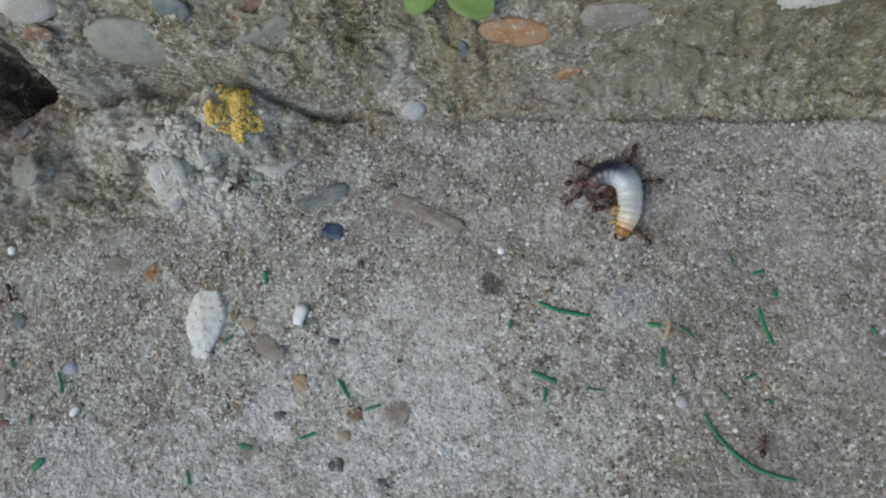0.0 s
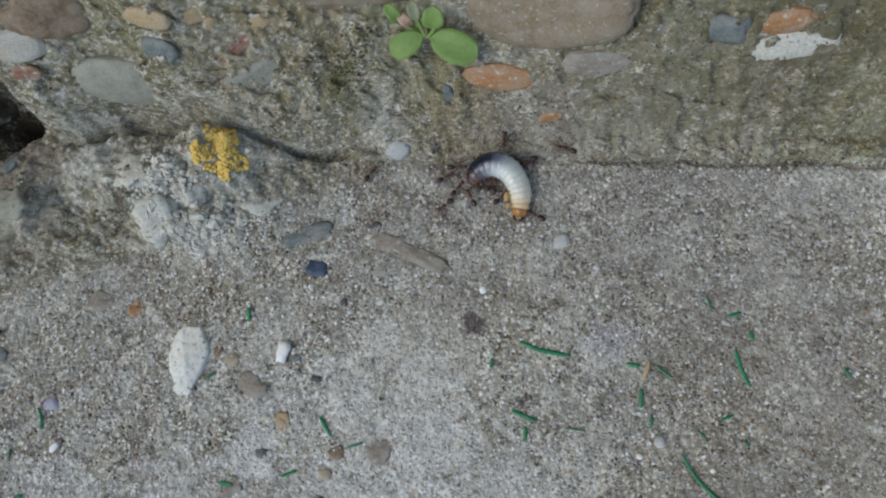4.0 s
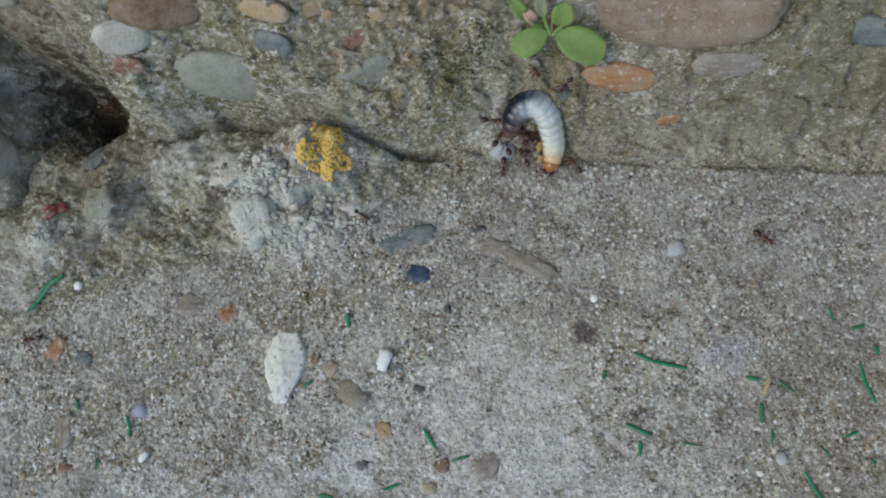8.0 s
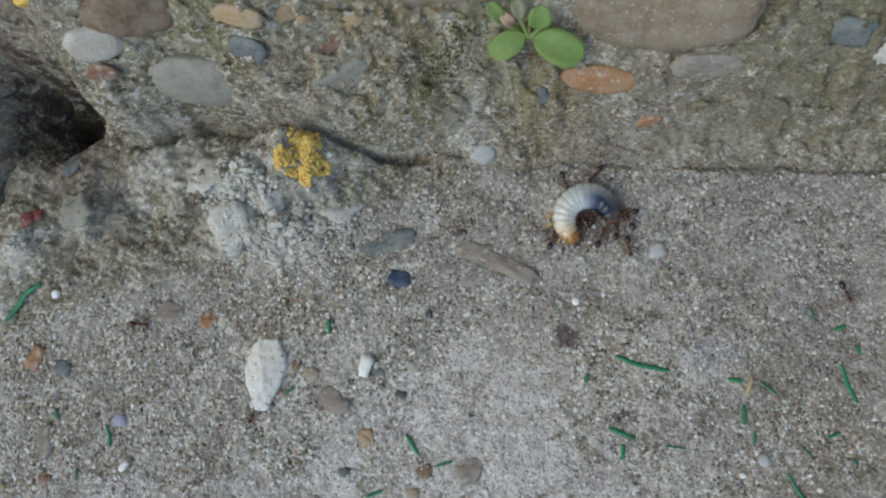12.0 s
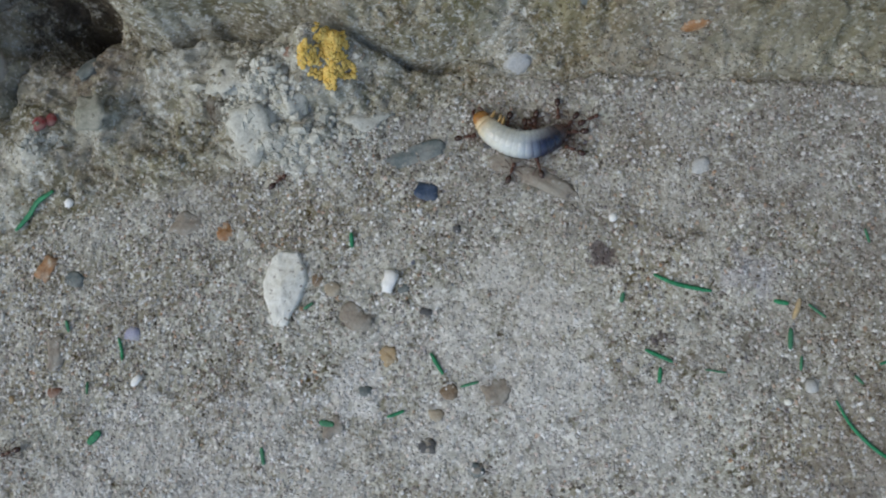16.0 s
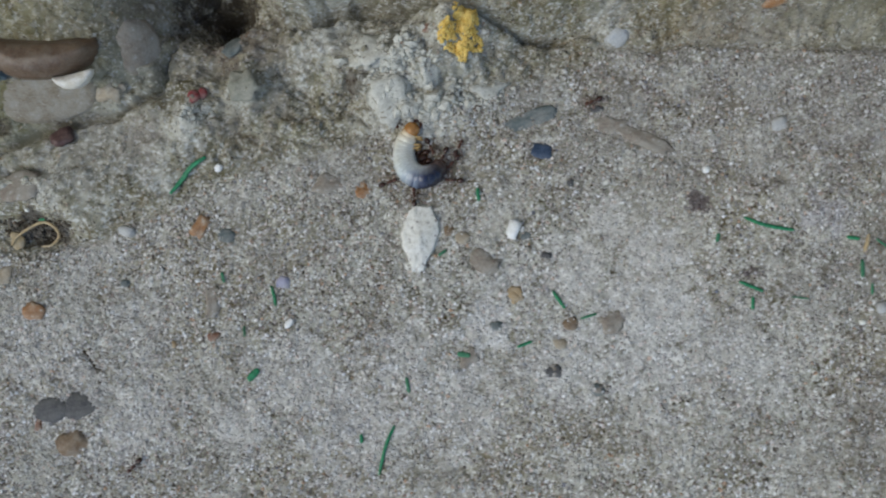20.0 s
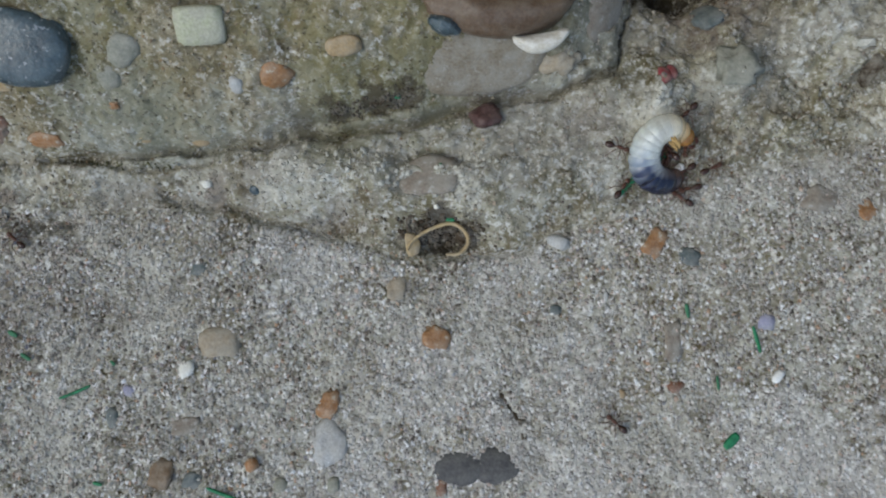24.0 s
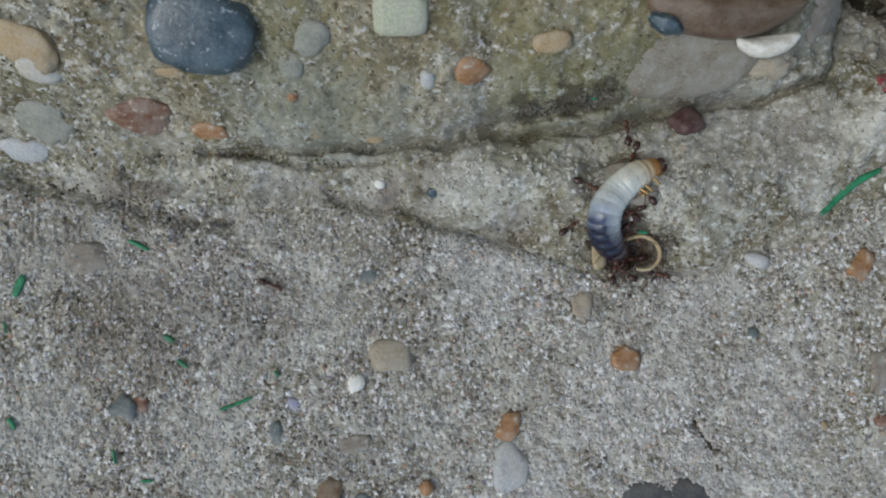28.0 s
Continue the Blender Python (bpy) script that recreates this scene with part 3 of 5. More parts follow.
FIBRE = plain("green_plastic", (0.03, 0.27, 0.12), 0.55, 0.4, 0.5)
DUSTY = plain("dusty_green_plastic", (0.07, 0.24, 0.13), 0.7, 0.3, 0.4)
LEAF = plain("seedling_leaf", (0.20, 0.31, 0.09), 0.55, 0.3, 0.2, 0.1)
LEAF_PALE = plain("pale_bud", (0.30, 0.33, 0.20), 0.6, 0.3)
BUD = plain("pink_bud", (0.62, 0.42, 0.30), 0.6, 0.3)
STEM = plain("seedling_stem", (0.20, 0.16, 0.08), 0.6, 0.3)


# ---- how things lie on the ground and the wall ----
def surface(x, y):
    return float(height(x, y))


def slope(x, y, d=2.2):
    """The ground's normal, smoothed over a few millimetres."""
    dx = (surface(x + d, y) - surface(x - d, y)) / (2 * d)
    dy = (surface(x, y + d) - surface(x, y - d)) / (2 * d)
    return Vector((-dx, -dy, 1)).normalized()


def seat(x, y, turn=0.0, sink=0.0, flat=False):
    """A pose on the surface, z along its normal, turned; sink in millimetres below it."""
    n = Vector((0, 0, 1)) if flat else slope(x, y)
    u = (Vector((1, 0, 0)) - n * n.x).normalized()
    v = n.cross(u)
    m = Matrix((u, v, n)).transposed().to_4x4()
    z = float(np.mean(height(x + np.array([-0.8, 0, 0.8])[:, None], y + np.array([-0.8, 0, 0.8])[None])))
    m.translation = (Vector((x, y, z)) - n * sink) / 1000
    return m @ pose(0, 0, 0, 0, 0, turn)


def rounded(rx, ry, rz, seed, knob=0.12, angular=0.0, level=3, taper=0.0):
    """An uneven pebble in millimetres."""
    bm = bmesh.new()
    bmesh.ops.create_icosphere(bm, subdivisions=level, radius=1)
    shift = Vector((seed * 3.1, seed * 1.7, seed * 0.9))
    for v in bm.verts:
        d = v.co.normalized()
        r = 1 + knob * noise.noise(d * 1.3 + shift) + 0.5 * knob * noise.noise(d * 3.1 + shift) + 0.2 * knob * noise.noise(d * 8 + shift)
        if angular:
            box = 1 / max(abs(d.x), abs(d.y), abs(d.z)) ** angular
            r *= box
        w = 1 - taper * d.y
        v.co = Vector((d.x * rx * w, d.y * ry, d.z * rz)) * r / 1000
    for f in bm.faces:
        f.smooth = True
    return bm


def bowed(rx, ry, rz, seed, knob, bow, angular=0.0):
    """A long stone whose ends bend up by bow millimetres."""
    bm = rounded(rx, ry, rz, seed, knob, angular, 4)
    for v in bm.verts:
        v.co.y += bow / 1000 * ((v.co.x * 1000 / rx) ** 2 - 0.35)
    return bm


count = iter(range(1, 100000))


def pebble(host, tone, x, y, w, h, turn=0, proud=0.35, angular=0.25, knob=0.26, label="", name="pebble"):
    """A stone bedded in its host, w by h millimetres as it shows."""
    m = seat(x, y, 0, 0)
    tip = max(0.6, m.col[2].dot(Vector((0, -0.33, 0.94, 0))))
    a, b = w / 2, h / 2 / tip
    k = next(count)
    if host is pavement and max(w, h) < 7:
        knob, angular = 1.7 * knob, angular + 0.2
    thick = max(0.5, (0.5 if min(a, b) < 2 else 0.36) * min(a, b))
    sink = 1 - 2 * proud if proud > 0.45 else 0.64 - 0.9 * proud
    grow = 1 / math.sqrt(max(0.2, 1 - max(sink, 0) ** 2))
    ob = part(name, rounded(a * grow, b * grow, thick, k, knob, angular, 4 if max(w, h) > 8 else 3 if max(w, h) > 2.5 else 2), TONES[tone], host, label)
    ob.matrix_world = seat(x, y, turn, thick * sink - (0.08 if host is pavement else 0))
    return ob


def ribbon(points, width, thick, taper=0.5, up=None):
    """A bowed strip through points (millimetres), rounded across, thinning to its ends."""
    bm = bmesh.new()
    pts = [Vector(p) for p in points]
    fine = []
    for i in range(len(pts) - 1):
        a, b, c, d = pts[max(i - 1, 0)], pts[i], pts[i + 1], pts[min(i + 2, len(pts) - 1)]
        for s in range(6):
            t = s / 6
            fine.append(0.5 * (2 * b + (c - a) * t + (2 * a - 5 * b + 4 * c - d) * t * t + (3 * b - a - 3 * c + d) * t ** 3))
    fine.append(pts[-1])
    rings, n = [], len(fine)
    for i, p in enumerate(fine):
        way = (fine[min(i + 1, n - 1)] - fine[max(i - 1, 0)]).normalized()
        side = way.cross(up or Vector((0, 0, 1))).normalized()
        high = side.cross(way)
        s = 1 - taper * abs(2 * i / (n - 1) - 1) ** 3
        rings.append([bm.verts.new((p + side * (width / 2 * s * math.cos(q)) + high * (thick / 2 * s * math.sin(q))) / 1000)
                      for q in [k * math.pi / 4 for k in range(8)]])
    for r0, r1 in zip(rings, rings[1:]):
        for k in range(8):
            bm.faces.new((r0[k], r0[(k + 1) % 8], r1[(k + 1) % 8], r1[k])).smooth = True
    bm.faces.new(rings[0])
    bm.faces.new(rings[-1][::-1])
    bmesh.ops.recalc_face_normals(bm, faces=bm.faces)
    return bm


def turf_fibre(points, width=0.9, dusty=False):
    """A snippet of green plastic turf lying on the concrete."""
    lifted = [(x, y, surface(x, y) + 0.42) for x, y in points]
    ob = part("turf_fibre", ribbon(lifted, 0.95 * width, 0.35), DUSTY if dusty else FIBRE)
    return tagged(ob, "dusty green plastic turf snippet lying on concrete" if dusty else "bright green plastic turf fibre lying on concrete", "plastic fibre", "turf fibres")


def loose(tone, x, y, w, h, turn, label, category, angular=0.3, thick=None, taper=0.0, group="", knob=0.2):
    """A loose crumb or stone resting on the ground."""
    k = next(count)
    rz = thick or 0.4 * min(w, h)
    ob = part(category.replace(" ", "_"), rounded(w / 2, h / 2, rz, k, knob, angular, 3 if w > 3 else 2, taper), TONES[tone])
    ob.matrix_world = seat(x, y, turn, -0.55 * rz)
    return tagged(ob, label, category, group)


def pointed_stone(x, y, wide, long, turn, label):
    """A chalky stone, blunt at one end, drawn out to a stub at the other, chipped to flat facets."""
    bm = bmesh.new()
    outline = [(1.0, 0.30), (0.93, 0.52), (0.72, 0.74), (0.5, 0.97), (0.2, 1.0), (-0.1, 0.86), (-0.4, 0.70), (-0.58, 0.50), (-0.8, 0.42), (-1.0, 0.30)]
    us = np.linspace(1, -1, 34)
    half = np.interp(us, [o[0] for o in outline][::-1], [o[1] for o in outline][::-1])
    other = np.interp(us, [-1, -0.7, -0.5, -0.3, 0.1, 0.45, 0.8, 1], [0.26, 0.44, 0.62, 0.86, 0.98, 0.84, 0.60, 0.26])
    facets = [Vector((math.cos(q) * c, math.sin(q) * c, 1)).normalized() for q, c in ((0.4, 0.32), (2.2, 0.42), (3.6, 0.22), (5.1, 0.40), (5.9, 0.6), (1.3, 0.55))]
    grid = []
    for u, h, o in zip(us, half, other):
        row = []
        for k in range(25):
            v = -1 + k / 12
            a, b = v * (h if v > 0 else o) * wide / 2, u * long / 2
            rim = max(abs(v), abs(u) ** 3)
            tall = min(2.5 - (f.x * a + f.y * b * 0.5) / f.z * 0.9 for f in facets)
            z = min(tall, 2.9 * (1 - rim ** 5) + 0.2) + 0.22 * noise.noise(Vector((a * 1.1, b * 1.1, 3))) + 0.12 * noise.noise(Vector((a * 3, b * 3, 5)))
            jut = 1 + 0.05 * noise.noise(Vector((a * 0.9, b * 0.9, 1))) * abs(v)
            row.append(bm.verts.new((a * jut / 1000, b * jut / 1000, max(z, -0.4) / 1000 if 0 < k < 24 else -0.0006)))
        grid.append(row)
    for r0, r1 in zip(grid, grid[1:]):
        for k in range(24):
            bm.faces.new((r0[k], r0[k + 1], r1[k + 1], r1[k])).smooth = True
    for row in (grid[0], grid[-1]):
        for v in row:
            v.co.z = -0.0006
    border = [r[0] for r in grid] + grid[-1][1:] + [r[24] for r in grid[::-1][1:]] + grid[0][1:-1][::-1]
    bm.faces.new(border[::-1])
    bmesh.ops.recalc_face_normals(bm, faces=bm.faces)
    ob = part("stone", bm, TONES["chalk"])
    ob.matrix_world = seat(x, y, turn, 0.1)
    return tagged(ob, label, "stone")


def leaf(base, tip, width, mat):
    """A cupped leaf blade with thickness, from its base to its tip."""
    bm = bmesh.new()
    a, b = Vector(base), Vector(tip)
    way = b - a
    side = way.cross(Vector((0, -0.45, 1))).normalized()
    up = side.cross(way).normalized()
    n, rows = 12, []
    for layer in (0.12, -0.12):
        grid = []
        for i in range(n + 1):
            s = i / n
            half = width / 2 * math.sqrt(max(0.0, 1 - abs(2 * s - 1.08) ** 2.3)) if 0 < i < n else 0.08
            mid = a + way * s + up * (1.2 * math.sin(s * math.pi) * 0.5)
            grid.append([bm.verts.new((mid + side * half * k + up * (0.5 * abs(k) ** 2 * half * 0.35 - 0.1 * (k == 0) + layer) - Vector(ROOT)) / 1000)
                         for k in (-1, -0.66, -0.33, 0, 0.33, 0.66, 1)])
        rows.append(grid)
    for g, flip in zip(rows, (False, True)):
        for r0, r1 in zip(g, g[1:]):
            for k in range(6):
                q = (r0[k], r0[k + 1], r1[k + 1], r1[k])
                bm.faces.new(q[::-1] if flip else q).smooth = True
    for edge in (0, 6):
        for i in range(n):
            bm.faces.new((rows[0][i][edge], rows[0][i + 1][edge], rows[1][i + 1][edge], rows[1][i][edge]))
    bmesh.ops.recalc_face_normals(bm, faces=bm.faces)
    part("bud" if mat is not LEAF else "leaf", bm, mat, seedling)
    stalk = [Vector(HUB) - Vector(ROOT), (a - Vector(ROOT)) + Vector((0, 0, -0.2)), a + way * 0.25 - Vector(ROOT)]
    part("leaf_stalk", ribbon(stalk, 0.7, 0.6, 0.1), LEAF, seedling)


def lichen_patch(discs, number, label):
    """A crusty rosette of small overlapping scales, over the union of a few discs."""
    dice = random.Random(12)
    bm = bmesh.new()
    for k in range(number):
        x, y, r = dice.choice(discs)
        q, d = dice.uniform(0, 6.28), r * math.sqrt(dice.uniform(0, 1))
        x, y = x + d * math.cos(q), y + d * math.sin(q)
        scale = rounded(dice.uniform(0.35, 0.62), dice.uniform(0.25, 0.45), 0.15, k, 0.5, 0, 2)
        n = (slope(x, y, 1.5) + Vector((dice.uniform(-0.25, 0.25), dice.uniform(-0.25, 0.25), 0.35))).normalized()
        turn = n.to_track_quat("Z", "Y").to_matrix().to_4x4() @ pose(0, 0, 0, 0, 0, dice.uniform(0, 360))
        turn.translation = (Vector((x, y, surface(x, y))) + n * dice.uniform(0.15, 0.4)) / 1000
        bmesh.ops.transform(scale, matrix=turn, verts=scale.verts)
        flake = bpy.data.meshes.new("flake")
        scale.to_mesh(flake)
        scale.free()
        bm.from_mesh(flake)
        bpy.data.meshes.remove(flake)
    return tagged(part("lichen", bm, TONES["lichen"]), label, "lichen")


def scatter(name, host, tone, line, wide, number, size, seed, lift=0.0):
    """Crumbs along a line, joined: soil or moss lodged in a crack."""
    dice = np.random.RandomState(seed)
    bm = bmesh.new()
    bmesh.ops.create_icosphere(bm, subdivisions=1, radius=1)
    ball = np.array([v.co[:] for v in bm.verts])
    tri = np.array([[v.index for v in f.verts] for f in bm.faces])
    bm.free()
    i = dice.uniform(0, len(line) - 1.001, number)
    k, f = i.astype(int), (i % 1)[:, None]
    line = np.array(line, float)
    at = line[k] * (1 - f) + line[k + 1] * f + dice.normal(0, wide, (number, 2)) * (1, 0.6)
    z = height(at[:, 0], at[:, 1]) + lift
    s = size * dice.uniform(0.5, 1.3, (number, 1, 1)) * dice.uniform(0.6, 1.3, (number, 1, 3)) * dice.uniform(0.8, 1.25, (number, len(ball), 1))
    q = dice.uniform(0, 6.28, (number, 1))
    p = ball[None] * s
    x, y = p[..., 0] * np.cos(q) - p[..., 2] * np.sin(q), p[..., 1]
    co = np.stack([x + at[:, :1], y + at[:, 1:], p[..., 0] * np.sin(q) + p[..., 2] * np.cos(q) + z[:, None]], -1).reshape(-1, 3) / 1000
    me = bpy.data.meshes.new(name)
    me.from_pydata(co.tolist(), [], (tri[None] + len(ball) * np.arange(number)[:, None, None]).reshape(-1, 3).tolist())
    me.materials.append(TONES[tone])
    ob = new(name, me)
    ob.parent = host
    return tagged(ob, kind="stuff")


# ---- pebbles bedded in the wall ----
pebble(wall, 'brown', -7.5, 47.1, 12.5, 6.4, -5, angular=0.3, proud=0.46, knob=0.2, label='flat brown pebble set in mortar')
pebble(wall, 'white', -14.3, 43.6, 8.2, 4.5, -8, proud=0.5, knob=0.12, label='cloudy white pebble')
pebble(wall, 'red', -15.4, 40.7, 5.0, 2.4, -5)
pebble(wall, 'grey', -1.2, 40.6, 18.6, 7.2, -9, proud=0.5, angular=0.0, label='large smooth grey pebble', knob=0.08)
pebble(wall, 'tan', 8.9, 45.0, 8.1, 2.7, -10, proud=0.5, knob=0.1)
pebble(wall, 'tan', 15.5, 45.8, 3.7, 1.9, 0)
pebble(wall, 'tan', 17.8, 45.4, 2.0, 1.1, 0)
pebble(wall, 'tan', 24.9, 46.1, 3.4, 2.1, 10)
pebble(wall, 'bluish', 8.8, 41.9, 5.7, 4.0, -15, proud=0.5, knob=0.15)
pebble(wall, 'red', 20.5, 43.4, 9.0, 2.2, 28, proud=0.3)
pebble(wall, 'grey', 22.3, 39.8, 9.4, 3.0, 12, proud=0.2)
pebble(wall, 'pink', 37.1, 51.2, 46.0, 7.2, -3, proud=0.5, knob=0.12, angular=0.0, label='long pinkish brown cobble')
pebble(wall, 'pink', 69.4, 45.9, 31.0, 11.5, 7, proud=0.5, knob=0.14, angular=0.0, label='broad pinkish brown cobble')
pebble(wall, 'orange', 62.6, 39.1, 12.2, 4.0, -4, proud=0.6, angular=0.1, knob=0.14, label='glossy orange flint pebble')
pebble(wall, 'orange', 71.6, 33.7, 4.4, 1.5, 14, proud=0.3)
pebble(wall, 'bluish', 53.7, 37.6, 2.0, 2.7, 20)
pebble(wall, 'pale', 43.4, 30.9, 4.5, 4.1, 10, proud=0.4)
pebble(wall, 'tan', 76.5, 47.0, 6.0, 1.8, 0)
pebble(wall, 'grey', -38.5, 55.5, 7.8, 6.0, 0, proud=0.25)
pebble(wall, 'red', 7.3, 29.7, 1.6, 1.5, 0)
pebble(wall, 'orange', 2.8, 26.8, 1.5, 1.4, 0)
pebble(wall, 'crimson', -37.6, 21.7, 2.1, 2.1, 0)
pebble(wall, 'bluish', -30.6, 32.0, 4.7, 3.3, 20)
pebble(wall, 'soil', -7.5, 23.2, 2.8, 3.8, 0, angular=0.4)
pebble(wall, 'lime', 0.5, 19.2, 6.8, 7.5, 10, proud=0.4, knob=0.85, angular=0.3, name='mortar_lump')
pebble(wall, 'lime', -3.5, 27.1, 6.0, 4.6, 20, proud=0.4, knob=0.85, angular=0.3, name='mortar_lump')
pebble(wall, 'lime', 19.0, 21.6, 7.0, 2.9, 8, proud=0.4, knob=0.85, angular=0.3, name='mortar_lump')
pebble(wall, 'grey', -27.7, 22.7, 4.9, 5.2, 0, proud=0.4, knob=0.85, angular=0.3, name='mortar_lump')
pebble(wall, 'lime', 7.3, 22.2, 3.7, 3.2, 0, proud=0.4, knob=0.85, angular=0.3, name='mortar_lump')
# the stone face beside the hollow
pebble(wall, 'blue', -127.7, 19.6, 13.6, 10.3, -8, proud=0.62, knob=0.08, label='large shiny blue-black pebble')
pebble(wall, 'tan', -149.9, 16.6, 8.0, 5.3, -35, proud=0.4)
pebble(wall, 'white', -149.4, 14.6, 5.5, 3.4, 0)
pebble(wall, 'grey', -152.3, 9.7, 8.6, 5.6, -10, proud=0.3)
pebble(wall, 'pale', -156.5, 6.4, 7.4, 3.3, -5)
pebble(wall, 'red', -138.4, 10.9, 8.7, 4.9, -10, proud=0.4, label='red-brown pebble with pale specks')
pebble(wall, 'orange', -129.0, 9.7, 4.6, 2.2, -8, proud=0.2)
pebble(wall, 'grey', -113.7, 19.8, 3.9, 4.8, -25, proud=0.45)
pebble(wall, 'grey', -116.6, 16.9, 2.9, 3.3, 0)
pebble(wall, 'green', -102.7, 23.0, 6.9, 5.0, 2, angular=0.8, knob=0.04, proud=0.66, label='pale green square tile fragment', name='tile_fragment')
pebble(wall, 'tan', -83.5, 21.4, 5.0, 2.7, 8, proud=0.52, knob=0.15)
pebble(wall, 'pale', -99.2, 16.9, 2.0, 2.5, 10, proud=0.5)
pebble(wall, 'orange', -93.4, 18.3, 4.4, 3.1, 35, proud=0.45)
pebble(wall, 'orange', -117.1, 13.8, 1.6, 1.1, 0)
pebble(wall, 'cobble', -64.9, 21.8, 17.0, 8.1, 4, proud=0.08, knob=0.06, label='flat plum-brown stone with a chipped face')
pebble(wall, 'tan', -106.4, 10.8, 2.8, 1.4, 0)
pebble(wall, 'tan', -114.3, 10.5, 2.3, 1.2, 0)
pebble(wall, 'bluish', -110.3, 8.2, 1.7, 1.4, 0)
pebble(wall, 'blue', -98.0, 3.6, 1.7, 1.4, 0)
pebble(wall, 'orange', 106.1, 40.7, 8.7, 3.1, 8, proud=0.4, label='smooth orange-brown pebble')
pebble(wall, 'bluish', 98.1, 40.4, 6.2, 3.8, 5)
pebble(wall, 'lime', 108.5, 38.4, 12.9, 3.8, 14, proud=0.4)
pebble(wall, 'dun', 79.0, 38.4, 10.0, 3.0, -6, proud=0.12)
pebble(wall, 'crimson', -36.3, 22.5, 1.8, 1.9, 0, proud=0.5)
pebble(wall, 'pale', -64.2, 37.6, 3.1, 2.6, 0, proud=0.6)
pebble(wall, 'slate', -94.5, 36.5, 24.0, 12.0, 12, proud=0.60, knob=0.08, angular=0.0, label='large smooth dark grey stone')
pebble(wall, 'dun', -71.9, 6.4, 8.0, 4.4, 4, proud=0.14, angular=0.3)
pebble(wall, 'dun', -46.9, 30.6, 7.0, 6.0, 10, proud=0.1)
pebble(wall, 'beige', -52.9, 22.6, 5.0, 3.0, 20, proud=0.40, knob=0.7, name='mortar_lump')
pebble(wall, 'brown', -85.4, 28.3, 8.0, 4.0, 0, proud=0.25)
pebble(wall, 'tan', -132.7, 15.4, 4.0, 1.2, 0, proud=0.20)
# ---- stones bedded in the paving ----
pebble(pavement, 'bluish', 24.8, 15.3, 10.6, 2.9, 14, proud=0.18, knob=0.3)
pebble(pavement, 'navy', 27.6, 9.4, 3.7, 2.6, -20, proud=0.25, angular=0.2)
pebble(pavement, 'dun', 46.8, 10.9, 9.6, 2.9, -26, proud=0.14, knob=0.3)
pebble(pavement, 'dun', 41.0, 13.6, 4.4, 2.6, -10, proud=0.12, knob=0.3)
pebble(pavement, 'slate', 38.7, 16.9, 2.5, 1.2, 0, proud=0.2)
pebble(pavement, 'dun', -13.6, 4.7, 5.1, 3.5, -15, proud=0.25)
pebble(pavement, 'orange', -6.6, 3.2, 2.6, 2.7, 20, proud=0.2)
pebble(pavement, 'lavender', -22.0, -13.8, 2.5, 2.2, 0, proud=0.3)
pebble(pavement, 'bluish', -32.9, -4.4, 2.9, 2.4, 0, proud=0.1)
pebble(pavement, 'slate', 32.8, 2.9, 1.4, 1.2, 0)
pebble(pavement, 'pale', 72.6, 12.6, 2.5, 2.4, 0, proud=0.2)
pebble(pavement, 'dun', 16.1, -11.6, 3.5, 2.7, 30, proud=0.0)
pebble(pavement, 'tan', 21.2, -18.0, 2.6, 2.2, 0, proud=0.3)
pebble(pavement, 'dun', 27.6, -31.9, 2.4, 1.9, 0, proud=0.02)
pebble(pavement, 'dun', 35.6, -35.5, 1.9, 1.5, 0, proud=0.02)
pebble(pavement, 'bluish', 17.7, -23.5, 2.0, 1.5, 0, proud=0.05)
pebble(pavement, 'slate', 27.7, -10.7, 1.9, 1.3, 0)
pebble(pavement, 'orange', -70.3, -17.4, 4.0, 3.0, -8, proud=0.5, label='rounded orange-brown pebble')
pebble(pavement, 'beige', -102.4, -19.1, 5.9, 4.4, 0, proud=0.3, knob=0.12)
pebble(pavement, 'chalk', -106.9, -23.2, 2.5, 2.2, 20, proud=0.5, angular=0.2)
pebble(pavement, 'orange', -85.4, -27.7, 2.9, 3.4, -30, proud=0.35, angular=0.3, knob=0.3)
pebble(pavement, 'pale', -85.0, -32.9, 4.6, 5.6, 10, proud=0.25)
pebble(pavement, 'dun', -106.4, -31.4, 4.7, 2.2, 8, proud=0.2)
pebble(pavement, 'brown', -109.5, -38.3, 3.5, 3.9, 0, proud=0.35)
pebble(pavement, 'grey', -91.8, -39.3, 2.2, 1.7, 0, proud=0.4)
pebble(pavement, 'grey', -84.3, -39.0, 1.9, 2.0, 0, proud=0.4)
pebble(pavement, 'bluish', -104.8, -39.1, 2.7, 2.2, 0, proud=0.2)
pebble(pavement, 'brown', -61.8, -42.5, 4.9, 4.5, -30, proud=0.35)
pebble(pavement, 'red', -68.6, -38.9, 1.7, 2.5, 0, proud=0.25)
pebble(pavement, 'orange', -38.0, -2.6, 2.7, 4.0, -35, proud=0.3, angular=0.2)
pebble(pavement, 'beige', -76.3, -10.4, 2.9, 2.7, 0, proud=0.2)
pebble(pavement, 'bluish', -52.6, -12.9, 1.7, 1.3, 0)
pebble(pavement, 'tan', -42.9, -24.8, 1.0, 1.2, 0, proud=0.3)
pebble(pavement, 'red', -35.4, -23.4, 2.2, 1.5, 0, proud=0.15)
pebble(pavement, 'white', -133.3, -42.4, 3.7, 1.5, 10, proud=0.1)
pebble(pavement, 'dun', -146.2, -8.1, 5.5, 4.0, 0, proud=0.3)
pebble(pavement, 'bluish', -148.1, -8.8, 2.4, 2.8, 20, proud=0.4)
pebble(pavement, 'bluish', -138.6, -28.7, 3.6, 2.8, -25, proud=0.3)
